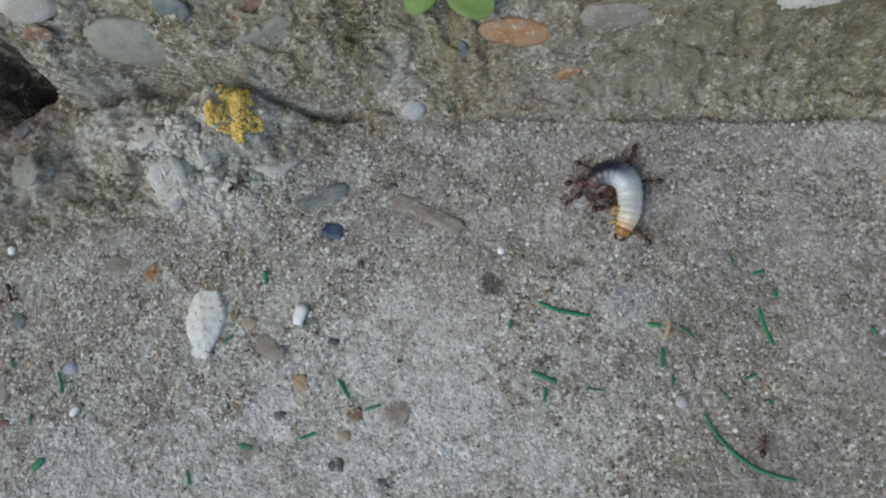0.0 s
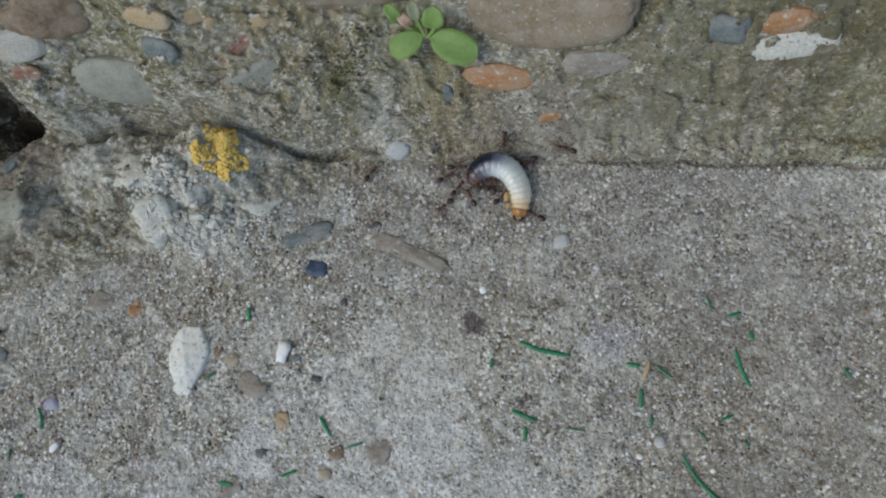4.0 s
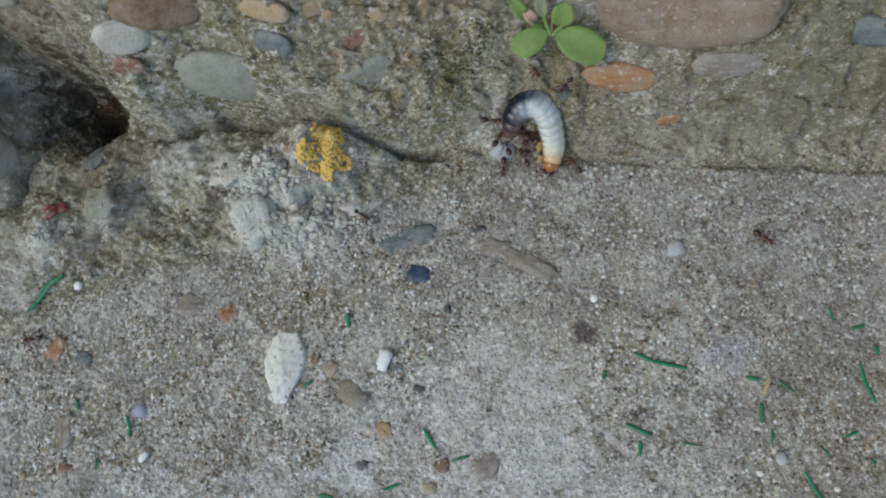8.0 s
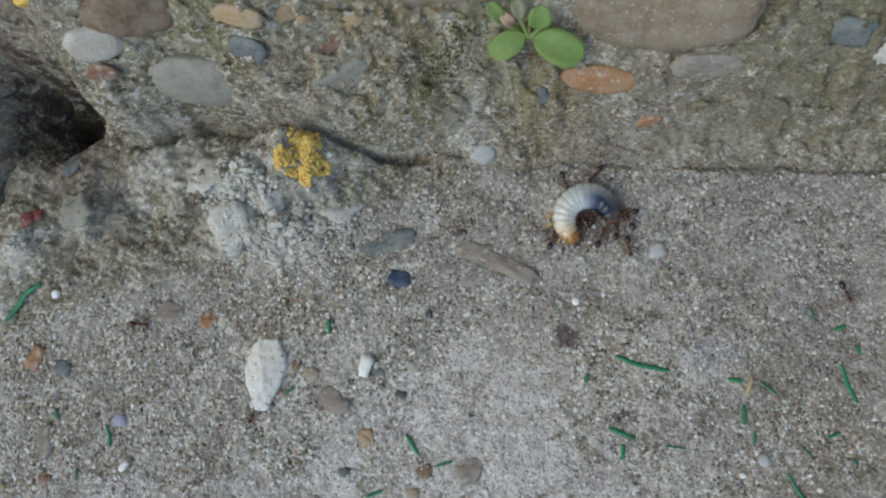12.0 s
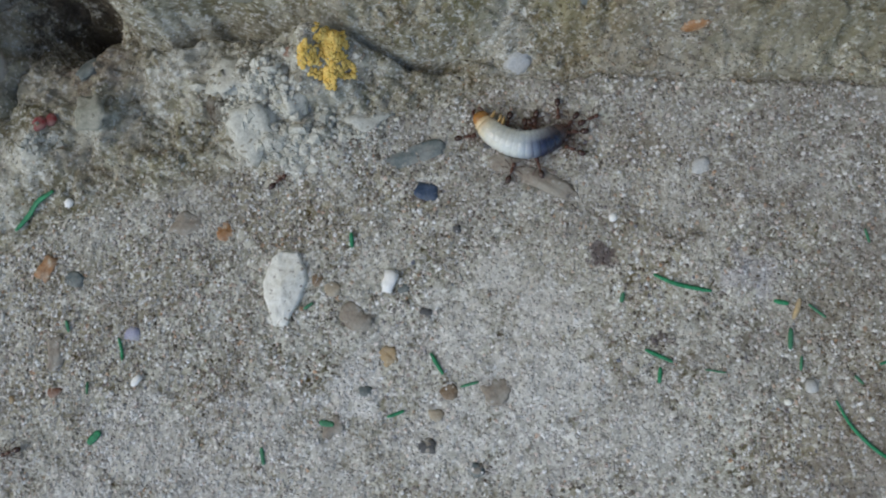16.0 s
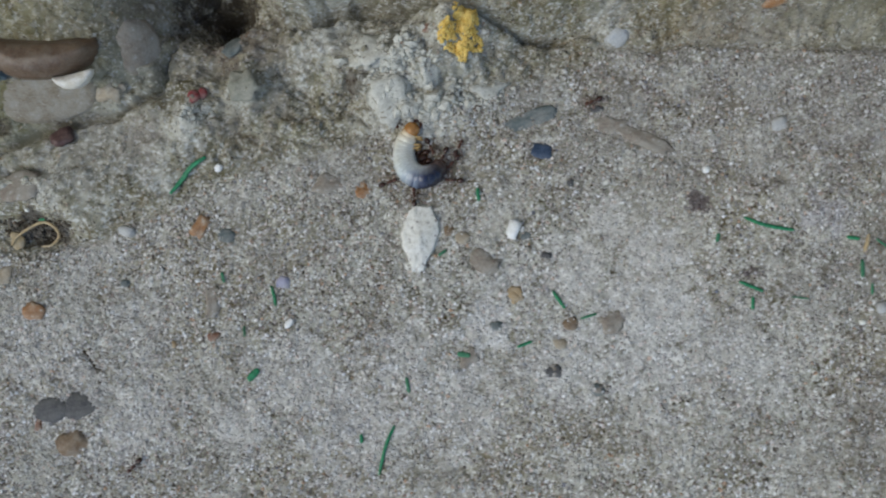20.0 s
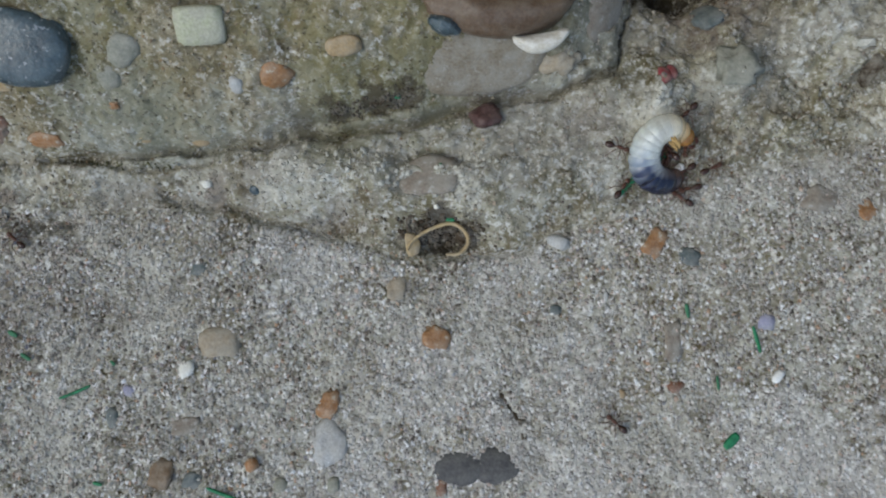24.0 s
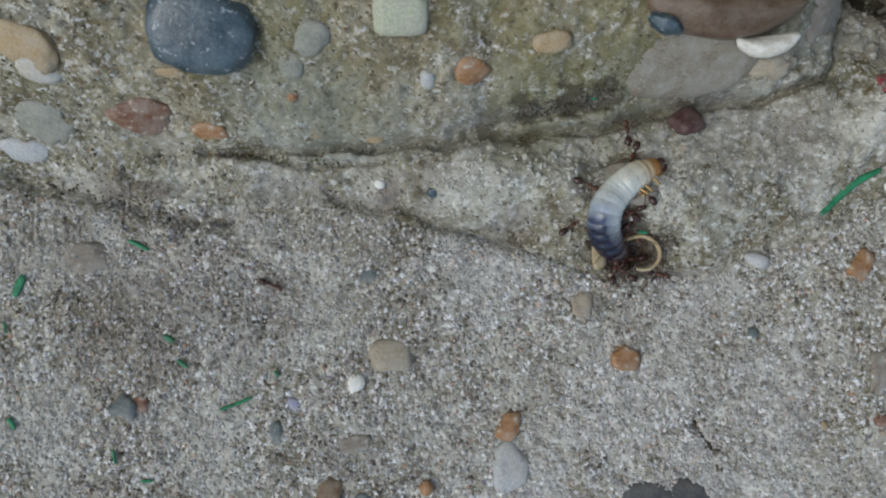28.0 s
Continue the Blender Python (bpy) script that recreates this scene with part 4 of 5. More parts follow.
pebble(pavement, 'red', -136.5, -28.1, 2.1, 2.4, 0, proud=0.2)
pebble(pavement, 'lavender', -115.1, -26.7, 1.9, 1.6, 0, proud=0.3)
pebble(pavement, 'bluish', -117.2, -30.6, 1.9, 2.4, 0, proud=0.15)
pebble(pavement, 'dun', -35.6, -16.8, 2.4, 4.7, 0, proud=0.15)
pebble(pavement, 'bluish', -106.2, -8.2, 2.0, 1.9, 0, proud=0.1)
pebble(pavement, 'beige', 12.2, -6.7, 2.4, 2.2, 10, proud=0.15)
pebble(pavement, 'brown', 9.7, -5.3, 1.9, 1.7, 0, proud=0.15)
pebble(pavement, 'tan', 21.7, -17.7, 2.4, 2.6, 20, proud=0.15)
pebble(pavement, 'dun', 12.6, -29.0, 3.2, 2.4, 30, proud=0.15)
pebble(pavement, 'slate', 27.7, -32.1, 2.6, 2.1, 0, proud=0.15)
pebble(pavement, 'bluish', 35.6, -35.6, 2.4, 1.6, -30, proud=0.15)
pebble(pavement, 'dun', 39.1, -23.3, 4.2, 3.2, 15, proud=0.15)
pebble(pavement, 'brown', 31.4, -23.5, 2.6, 2.2, 0, proud=0.15)
pebble(pavement, 'dun', 16.3, -11.5, 4.6, 3.6, -20, proud=0.15)
pebble(pavement, 'bluish', 23.9, -6.6, 2.0, 1.4, 20, proud=0.15)
pebble(pavement, 'beige', 29.3, -27.3, 2.2, 1.8, 0, proud=0.15)
# the dark flake with a notch in its rim
pebble(pavement, 'slate', -66.4, -36.2, 7.2, 4.7, 6, proud=0.36, angular=0.0, knob=0.06, name='flake')
pebble(pavement, 'slate', -61.0, -35.7, 7.2, 5.0, -6, proud=0.36, angular=0.0, knob=0.06, name='flake')
# ---- the loose stones and crumbs ----
pointed_stone(4.1, -6.6, 7.6, 12.9, -5, 'chalky white pointed stone lying on the concrete')
loose('bright', 21.7, -5.5, 2.35, 3.53, -20, 'small white stone chip on the concrete', 'stone chip', angular=0.6, group='stone chips', knob=0.5)
loose('bright', 58.2, 4.3, 1.37, 1.37, 0, 'tiny white stone crumb', 'stone chip', group='stone chips')
loose('bright', -20.8, -21.6, 1.27, 2.35, -40, 'narrow white stone sliver', 'stone chip', group='stone chips')
loose('pale', -52.3, -2.8, 3.54, 2.02, -20, 'oval off-white stone chip', 'stone chip', group='stone chips')
loose('bright', -34.4, 8.9, 1.43, 1.68, -30, 'tiny bright white crumb', 'stone chip', group='stone chips')
loose('orange', -96.2, -36.6, 2.02, 2.02, 20, 'small orange-yellow stone crumb', 'stone chip', group='stone chips')
loose('pale', 87.2, -22.7, 1.99, 2.19, 10, 'small grey stone crumb', 'stone chip', group='stone chips')
loose('chalk', 83.7, -25.1, 1.29, 1.09, 0, 'tiny white stone crumb', 'stone chip', group='stone chips')
loose('chalk', 95.6, -27.6, 0.99, 0.89, 0, 'tiny white stone crumb', 'stone chip', group='stone chips')
loose('pale', 99.7, -2.9, 0.99, 0.89, 0, 'tiny white stone crumb', 'stone chip', group='stone chips')
loose('pale', -45.3, -10.7, 0.67, 1.51, 0, 'narrow pale stone splinter', 'stone chip', group='stone chips')
loose('chalk', -70.6, 1.7, 0.82, 0.82, 0, 'tiny white stone crumb', 'stone chip', group='stone chips')
loose('chalk', -105.4, 4.6, 1.66, 1.32, 0, 'tiny bright white crumb', 'stone chip', group='stone chips')
# ---- snippets of plastic turf ----
turf_fibre([(64.2, -5.1), (67.3, -6.6), (70.5, -7.4), (73.0, -7.9)], 0.75)
turf_fibre([(100.9, -7.6), (101.7, -10.7), (102.8, -13.9)], 0.75)
turf_fibre([(90.7, -24.8), (92.8, -28.8), (96.3, -32.5), (100.1, -34.6), (104.5, -35.8)], 0.60)
turf_fibre([(62.4, -17.0), (64.5, -17.9), (66.6, -18.9)], 0.68)
turf_fibre([(64.7, -19.7), (64.4, -22.2)], 0.68)
turf_fibre([(28.4, -17.3), (29.5, -19.1), (30.5, -20.7)], 0.68)
turf_fibre([(21.4, -27.5), (24.2, -26.5)], 0.60)
turf_fibre([(10.4, -28.3), (12.8, -28.7)], 1.06, True)
turf_fibre([(-24.2, -14.5), (-23.6, -16.6), (-23.3, -18.3)], 0.60)
turf_fibre([(82.5, -9.5), (84.6, -10.0)], 0.76)
turf_fibre([(84.7, -13.8), (84.4, -17.1)], 0.83, True)
turf_fibre([(100.4, -1.9), (102.6, -1.3)], 0.60)
turf_fibre([(103.7, -4.7), (104.1, -6.0)], 0.83)
turf_fibre([(87.6, -10.1), (90.1, -12.2)], 0.45, True)
turf_fibre([(59.4, -7.9), (59.0, -9.5)], 0.75, True)
turf_fibre([(15.3, 2.6), (15.5, 0.0)], 0.75)
turf_fibre([(118.5, -11.5), (119.3, -12.7)], 0.75, True)
turf_fibre([(86.1, -18.1), (85.8, -20.3)], 0.53, True)
turf_fibre([(97.5, -19.4), (99.7, -18.6)], 0.53)
turf_fibre([(101.2, -22.8), (101.7, -23.7)], 0.68, True)
turf_fibre([(71.4, -20.1), (74.6, -20.6)], 0.30, True)
turf_fibre([(33.3, -22.7), (36.2, -21.9)], 0.53, True)
turf_fibre([(7.5, -10.0), (9.0, -9.0)], 0.60, True)
turf_fibre([(97.1, 1.7), (97.6, -0.6)], 0.45, True)
turf_fibre([(93.7, -21.1), (95.0, -22.4)], 0.45, True)
turf_fibre([(-36.4, 10.6), (-39.4, 8.8), (-41.4, 6.8), (-43.8, 4.1)], 1.07)
turf_fibre([(-140.9, -5.4), (-137.8, -6.6)], 0.58)
turf_fibre([(-125.3, -28.1), (-123.2, -27.2), (-121.0, -26.1)], 0.51)
turf_fibre([(-102.5, -40.0), (-100.2, -40.8), (-97.6, -41.6)], 0.57)
turf_fibre([(-28.6, -31.9), (-26.7, -29.9)], 1.41)
turf_fibre([(-77.2, 17.3), (-76.3, 17.4)], 0.61)
turf_fibre([(-70.3, 7.5), (-69.5, 7.8)], 0.49)
turf_fibre([(-33.7, -11.5), (-33.3, -13.5)], 0.64, True)
turf_fibre([(-134.3, -18.5), (-132.7, -19.2)], 0.77, True)
turf_fibre([(-131.9, -21.8), (-130.4, -22.6)], 0.64, True)
turf_fibre([(-119.2, -39.9), (-117.8, -40.2)], 0.58)
turf_fibre([(-116.1, -43.5), (-114.6, -43.6)], 0.58)
turf_fibre([(-118.3, -22.4), (-117.6, -23.0)], 0.51, True)
turf_fibre([(-76.9, -42.6), (-76.7, -44.6)], 0.58, True)
turf_fibre([(-29.4, -21.8), (-29.3, -23.8)], 0.45, True)
turf_fibre([(-69.3, 0.0), (-67.8, 0.0)], 0.64)
turf_fibre([(-156.3, -14.4), (-155.3, -11.3)], 1.32)
turf_fibre([(-154.7, -31.2), (-153.6, -32.7)], 0.72)
turf_fibre([(-139.6, -34.4), (-139.1, -36.4)], 0.36)
turf_fibre([(-135.2, -38.4), (-133.7, -38.2)], 0.54)
turf_fibre([(-157.3, -18.0), (-156.8, -19.6)], 0.48, True)
turf_fibre([(0.9, -32.3), (1.3, -35.1)], 0.70, True)
turf_fibre([(-1.5, -40.8), (-3.2, -44.5), (-4.6, -49.6)], 0.64)
turf_fibre([(-7.7, -42.2), (-7.6, -43.9)], 0.64)
# ---- the seedling in the crack ----
seedling = new('seedling')
tagged(seedling, 'small green weed seedling rooted in the wall crack', 'seedling')
HUB, ROOT = (51.3, 43.5, 20.1), (51.0, 46.2, 20.2)
leaf((50.7, 43.9, 20.6), (45.2, 41.7, 19.0), 4.0, LEAF)
leaf((51.9, 43.5, 20.9), (59.4, 40.1, 19.3), 5.2, LEAF)
leaf((52.6, 43.9, 22.4), (53.0, 46.0, 25.9), 3.5, LEAF)
leaf((47.4, 45.6, 22.0), (45.2, 47.4, 24.8), 2.1, LEAF)
leaf((50.1, 45.4, 22.7), (49.2, 48.0, 24.4), 2.0, LEAF_PALE)
leaf((49.0, 45.5, 20.9), (47.0, 46.2, 23.4), 1.8, BUD)
# ---- lichen ----
LICHEN = [(13.2, 28.0, 2.3), (15.3, 28.0, 1.7), (11.2, 27.8, 1.6), (13.6, 26.3, 1.4), (14.0, 31.4, 1.8), (15.2, 31.2, 1.4), (13.6, 30.0, 1.3)]
lichen_patch(LICHEN, 330, 'golden yellow crusty lichen rosette on pale mortar')
dab = part('lichen', rounded(2.1, 1.5, 0.9, 71, 0.5), TONES['lichen'])
dab.matrix_world = pose(-0.0219, 0.0489, surface(-21.9, 48.9) / 1000 + 0.0002, 30, -25, -10)
tagged(dab, 'small pale yellow lichen patch on the wall', 'lichen')
# ---- the hole with its dry stalk, the shell, the flint ----
CURL = [(-74.9, -4.7), (-74.0, -3.0), (-71.6, -1.4), (-68.6, -0.5), (-66.5, -1.4), (-65.8, -3.2), (-67.1, -4.9), (-69.0, -5.1)]
HOLE = (-70.1, -1.6)
SCRAP = (-74.4, -3.6)
SHELL = (-63.6, 15.2)
FLINT = (-63.5, 26.4, 17.0)
MOSSLINE = [(-95.8, 12.8), (-91.2, 14.2), (-86.6, 15.2), (-82.1, 16.3), (-77.5, 17.1), (-74.6, 18.0)]
CRACKA = [(-127.8, 7.9), (-122.0, 7.2), (-116.3, 7.0), (-110.8, 7.4)]
GROOVE = [(-154.6, 2.6), (-147.5, 1.3), (-141.4, -0.5), (-133.7, -1.3)]
CRACKB = [(41.6, 46.2), (39.3, 42.6), (36.5, 40.9), (34.8, 37.9)]
SPLIT = [(-60.5, -25.2), (-59.1, -27.2), (-57.6, -29.2), (-57.3, -32.0)]
STRAW = [(86.3, -9.2), (85.8, -10.8), (85.1, -12.4)]


seedling.location = Vector(ROOT) / 1000
stem_line = [Vector((0, 0, -1)), Vector((0.3, -1.0, 1.0)), Vector(HUB) - Vector(ROOT)]
part("stem", ribbon(stem_line, 0.9, 0.9, 0.0, Vector((1, 0, 0.2))), STEM, seedling, "thin brownish stem")

stalk = part("dry_stalk", ribbon([(x, y, surface(x, y) + 1.0 + 0.2 * i) for i, (x, y) in enumerate(CURL)], 0.6, 0.5, 0.4), TONES["ochre"])
tagged(stalk, "dry tan stalk curled up in a hole in the mortar", "dry stalk")
scrap = part("leaf_scrap", rounded(1.1, 1.9, 0.35, 77, 0.3, 0.3), TONES["ochre"])
scrap.matrix_world = seat(*SCRAP, 15, -0.7)
tagged(scrap, "small dry tan leaf scrap beside the hole", "leaf scrap")
shell = part("seed_husk", rounded(2.5, 2.2, 1.2, 91, 0.3, 0.1), TONES["husk"])
shell.matrix_world = seat(*SHELL, 20, -0.3)
tagged(shell, "dark red-brown seed husk lodged on the mortar ledge", "seed husk")
flint = part("flint", bowed(11.6, 3.5, 6.0, 93, 0.14, 2.8, 0.25), TONES["flint"], wall, "broken brown flint with white rind")
flint.matrix_world = pose(*(k / 1000 for k in FLINT), 26.7) @ pose(0, 0, -0.004, 0, 0, -5)
rind = part("rind", bowed(3.9, 1.3, 2.2, 95, 0.12, 1.1), TONES["cream"], flint, "white flint rind")
rind.matrix_world = flint.matrix_world @ pose(0.0074, -0.0040, 0.0022, 0, 0, 14)
core = part("dark_core", bowed(2.3, 1.4, 2.2, 96, 0.2, 0.0), TONES["blue"], flint, "black glassy flint core")
core.matrix_world = flint.matrix_world @ pose(-0.0058, -0.0032, 0.0034, 0, 0, -12)
straw = part("straw_bit", ribbon([(x, y, surface(x, y) + 0.4) for x, y in STRAW], 0.8, 0.5), TONES["ochre"])
tagged(straw, "short straw-coloured stalk bit on the concrete", "straw bit")

scatter("soil", wall, "soil", [(HOLE[0] - 5, HOLE[1]), (HOLE[0] + 5, HOLE[1])], 1.4, 260, 0.42, 5)
scatter("moss", wall, "soil", MOSSLINE[2:], 0.45, 160, 0.3, 16, -0.1)
scatter("crumbs", wall, "lime", [(3, 29), (5, 25), (-2, 23), (2, 17), (11, 19), (19, 21)], 2.8, 420, 0.5, 17, 0.0)
scatter("crumbs", wall, "lime", [(3, 28), (5, 24), (-4, 24), (1, 17), (11, 18)], 3.2, 70, 1.1, 18, -0.3)
scatter("crumbs", wall, "lime", [(-39, 17), (-36, 20)], 1.6, 40, 0.6, 19, -0.1)
scatter("crumbs", wall, "lime", [(-95, 6), (-85, 7), (-74, 6), (-62, 8)], 2.2, 160, 0.4, 20, -0.1)
scatter("moss", wall, "moss", CRACKA, 0.6, 80, 0.22, 7)
scatter("moss", wall, "moss", CRACKB, 1.2, 200, 0.26, 8)
scatter("soil", wall, "soil", GROOVE, 1.0, 60, 0.3, 9)
scatter("soil", pavement, "soil", SPLIT, 0.25, 40, 0.35, 10)
scatter("crumbs", pavement, "soil", [(84, -3), (92, -12), (98, -22), (104, -8), (90, -26)], 4.0, 170, 0.2, 12)
scatter("crumbs", pavement, "chalk", [(84, -3), (92, -12), (98, -22), (104, -8), (90, -26)], 5.0, 45, 0.22, 13)
scatter("crumbs", pavement, "brown", [(84, -3), (92, -12), (98, -22), (104, -8)], 4.0, 60, 0.25, 14)
scatter("crumbs", pavement, "soil", [(62, -17), (66, -14), (64, -22), (56, -2), (54, 4)], 1.2, 50, 0.22, 15)
joint = [(x, float(edge_line(np.array([x]))[0])) for x in range(45, 135, 6)]
scatter("soil", wall, "soil", joint, 0.6, 50, 0.2, 11)


# ---- sand grains that stand out of the worn concrete ----
def grit(name, host, number, low, high, size, m, seed):
    """Thousands of tiny angular grains, joined, each with its own tone."""
    dice = np.random.RandomState(seed)
    x = dice.uniform(-165, 128, number)
    y = dice.uniform(0, 1, number)
    e = edge_line(x)
    y = low + (e - 0.5 - low) * y if high is None else e + (high - e) * y ** 1.25
    r = size * dice.uniform(0.45, 1.0, number) ** 1.5 * 1.5
    z = height(x, y) + r * 0.15
    shape = np.array([(1, 0, 0), (-1, 0, 0), (0, 1, 0), (0, -1, 0), (0, 0, 0.55), (0, 0, -0.55)], float)
    turns = dice.uniform(0, 6.28, (number, 2))
    c, n = np.cos(turns), np.sin(turns)
    pts = shape[None] * r[:, None, None] * dice.uniform(0.65, 1.25, (number, 6, 1))
    px = pts[..., 0] * c[:, :1] - pts[..., 1] * n[:, :1]
    py = pts[..., 0] * n[:, :1] + pts[..., 1] * c[:, :1]
    pz = pts[..., 2] * c[:, 1:] + px * n[:, 1:] * 0.5
    co = np.stack([px + x[:, None], py + y[:, None], pz + z[:, None]], -1).reshape(-1, 3) / 1000
    tri = np.array([(0, 2, 4), (2, 1, 4), (1, 3, 4), (3, 0, 4), (2, 0, 5), (1, 2, 5), (3, 1, 5), (0, 3, 5)])
    faces = (tri[None] + 6 * np.arange(number)[:, None, None]).reshape(-1, 3)
    me = bpy.data.meshes.new(name)
    me.from_pydata(co.tolist(), [], faces.tolist())
    me.materials.append(m)
    ob = new(name, me)
    ob.parent = host
    return tagged(ob, kind="stuff")


SAND = [(0.0, (0.110, 0.095, 0.080)), (0.1, (0.220, 0.180, 0.145)), (0.28, (0.392, 0.386, 0.358)), (0.45, (0.482, 0.437, 0.353)), (0.58, (0.414, 0.414, 0.398)), (0.7, (0.510, 0.442, 0.381)), (0.80, (0.762, 0.750, 0.706)), (0.91, (0.900, 0.900, 0.900)), (0.97, (0.493, 0.314, 0.190)), (1.0, (0.180, 0.200, 0.250))]
DIRTY = [(at, (r * 0.72, g * 0.69, b * 0.60)) for at, (r, g, b) in SAND]
grit("sand", pavement, 95000, -62, None, 0.32, concrete("sand_grains", GREY, (0.54, 0.525, 0.47), (0.19, 0.17, 0.135), FLOOR_SPOTS, packed=SAND), 3)
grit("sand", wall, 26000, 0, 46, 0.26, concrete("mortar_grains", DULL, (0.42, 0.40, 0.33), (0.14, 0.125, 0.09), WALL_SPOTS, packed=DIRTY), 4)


# ---- the grub ----
HEAD = plain("grub_head", (0.48, 0.22, 0.055), 0.25, 0.6, 0.55, 0.1)
HONEY = plain("grub_leg", (0.55, 0.36, 0.14), 0.4, 0.4, 0.2)
DARK = plain("dark_jaw", (0.07, 0.02, 0.01), 0.3, 0.5, 0.3)
BACK = [(0.5, (0.70, 0.46, 0.22)), (1.6, (0.74, 0.64, 0.45)), (3, (0.72, 0.70, 0.60)), (7, (0.66, 0.69, 0.65)), (8.9, (0.52, 0.57, 0.58)), (9.9, (0.28, 0.34, 0.42)), (10.7, (0.05, 0.065, 0.14)), (11.4, (0.010, 0.015, 0.042)), (15.2, (0.008, 0.011, 0.028)),
        (15.9, (0.05, 0.03, 0.03)), (16.5, (0.13, 0.06, 0.045))]
FRONT = [(0.5, (0.70, 0.46, 0.22)), (1.6, (0.74, 0.64, 0.45)), (3, (0.72, 0.71, 0.62)), (9.5, (0.66, 0.70, 0.67)), (12, (0.52, 0.56, 0.58)), (13.4, (0.26, 0.27, 0.31)), (14.8, (0.10, 0.08, 0.09)), (16.5, (0.18, 0.09, 0.06))]


def skin(i):
    """The skin of ring i: it shades on into its neighbours, darker along the back than along the belly, with dark marks under the surface."""
    m, t, s = material("grub_skin", 0.16, 0, 0.8)
    p = place(t)
    cut = t.nodes.new("ShaderNodeSeparateXYZ")
    t.links.new(p, cut.inputs[0])
    tone = lambda row, at: tuple(float(np.interp(at, [k for k, _ in row], [c[n] for _, c in row])) for n in range(3))
    spread = lambda out, half: node(t, "ShaderNodeMapRange", From_Min=-half / 1000, From_Max=(half if out == 0 else half - 1.2) / 1000)
    along, across = spread(0, 0.9), spread(1, 1.5)
    t.links.new(cut.outputs["X"], along.inputs["Value"])
    t.links.new(cut.outputs["Y"], across.inputs["Value"])
    back = ramp(t, along.outputs[0], [(0, tone(BACK, i + 0.95)), (1, tone(BACK, i - 0.95))])
    front = ramp(t, along.outputs[0], [(0, tone(FRONT, i + 0.95)), (1, tone(FRONT, i - 0.95))])
    base = blend(t, across.outputs[0], front, back)
    mark = noise_of(t, p, 1.3, 3, 0.6)
    base = blend(t, ramp(t, mark, [(0.35, (0.35, 0.35, 0.35)), (0.6, (0, 0, 0))]), base, tuple(c * 0.45 for c in tone(BACK, i)))
    t.links.new(base, s.inputs["Base Color"])
    s.inputs["Subsurface Weight"].default_value = 0.3 if i < 10 else 0.05
    s.inputs["Subsurface Radius"].default_value = (1.0, 0.8, 0.6)
    s.inputs["Subsurface Scale"].default_value = 0.0012
    relieved(t, s, noise_of(t, p, 0.6, 4), 0.5, 0.25)
    return m


SKINS = [HEAD] + [skin(i) for i in range(1, 17)]
GIRTH = [1.45, 1.62, 1.88, 2.0, 2.07, 2.12, 2.18, 2.24, 2.28, 2.32, 2.34, 2.32, 2.27, 2.2, 2.05, 1.75, 1.4]
LAST = len(GIRTH) - 1
LONG = 15.2
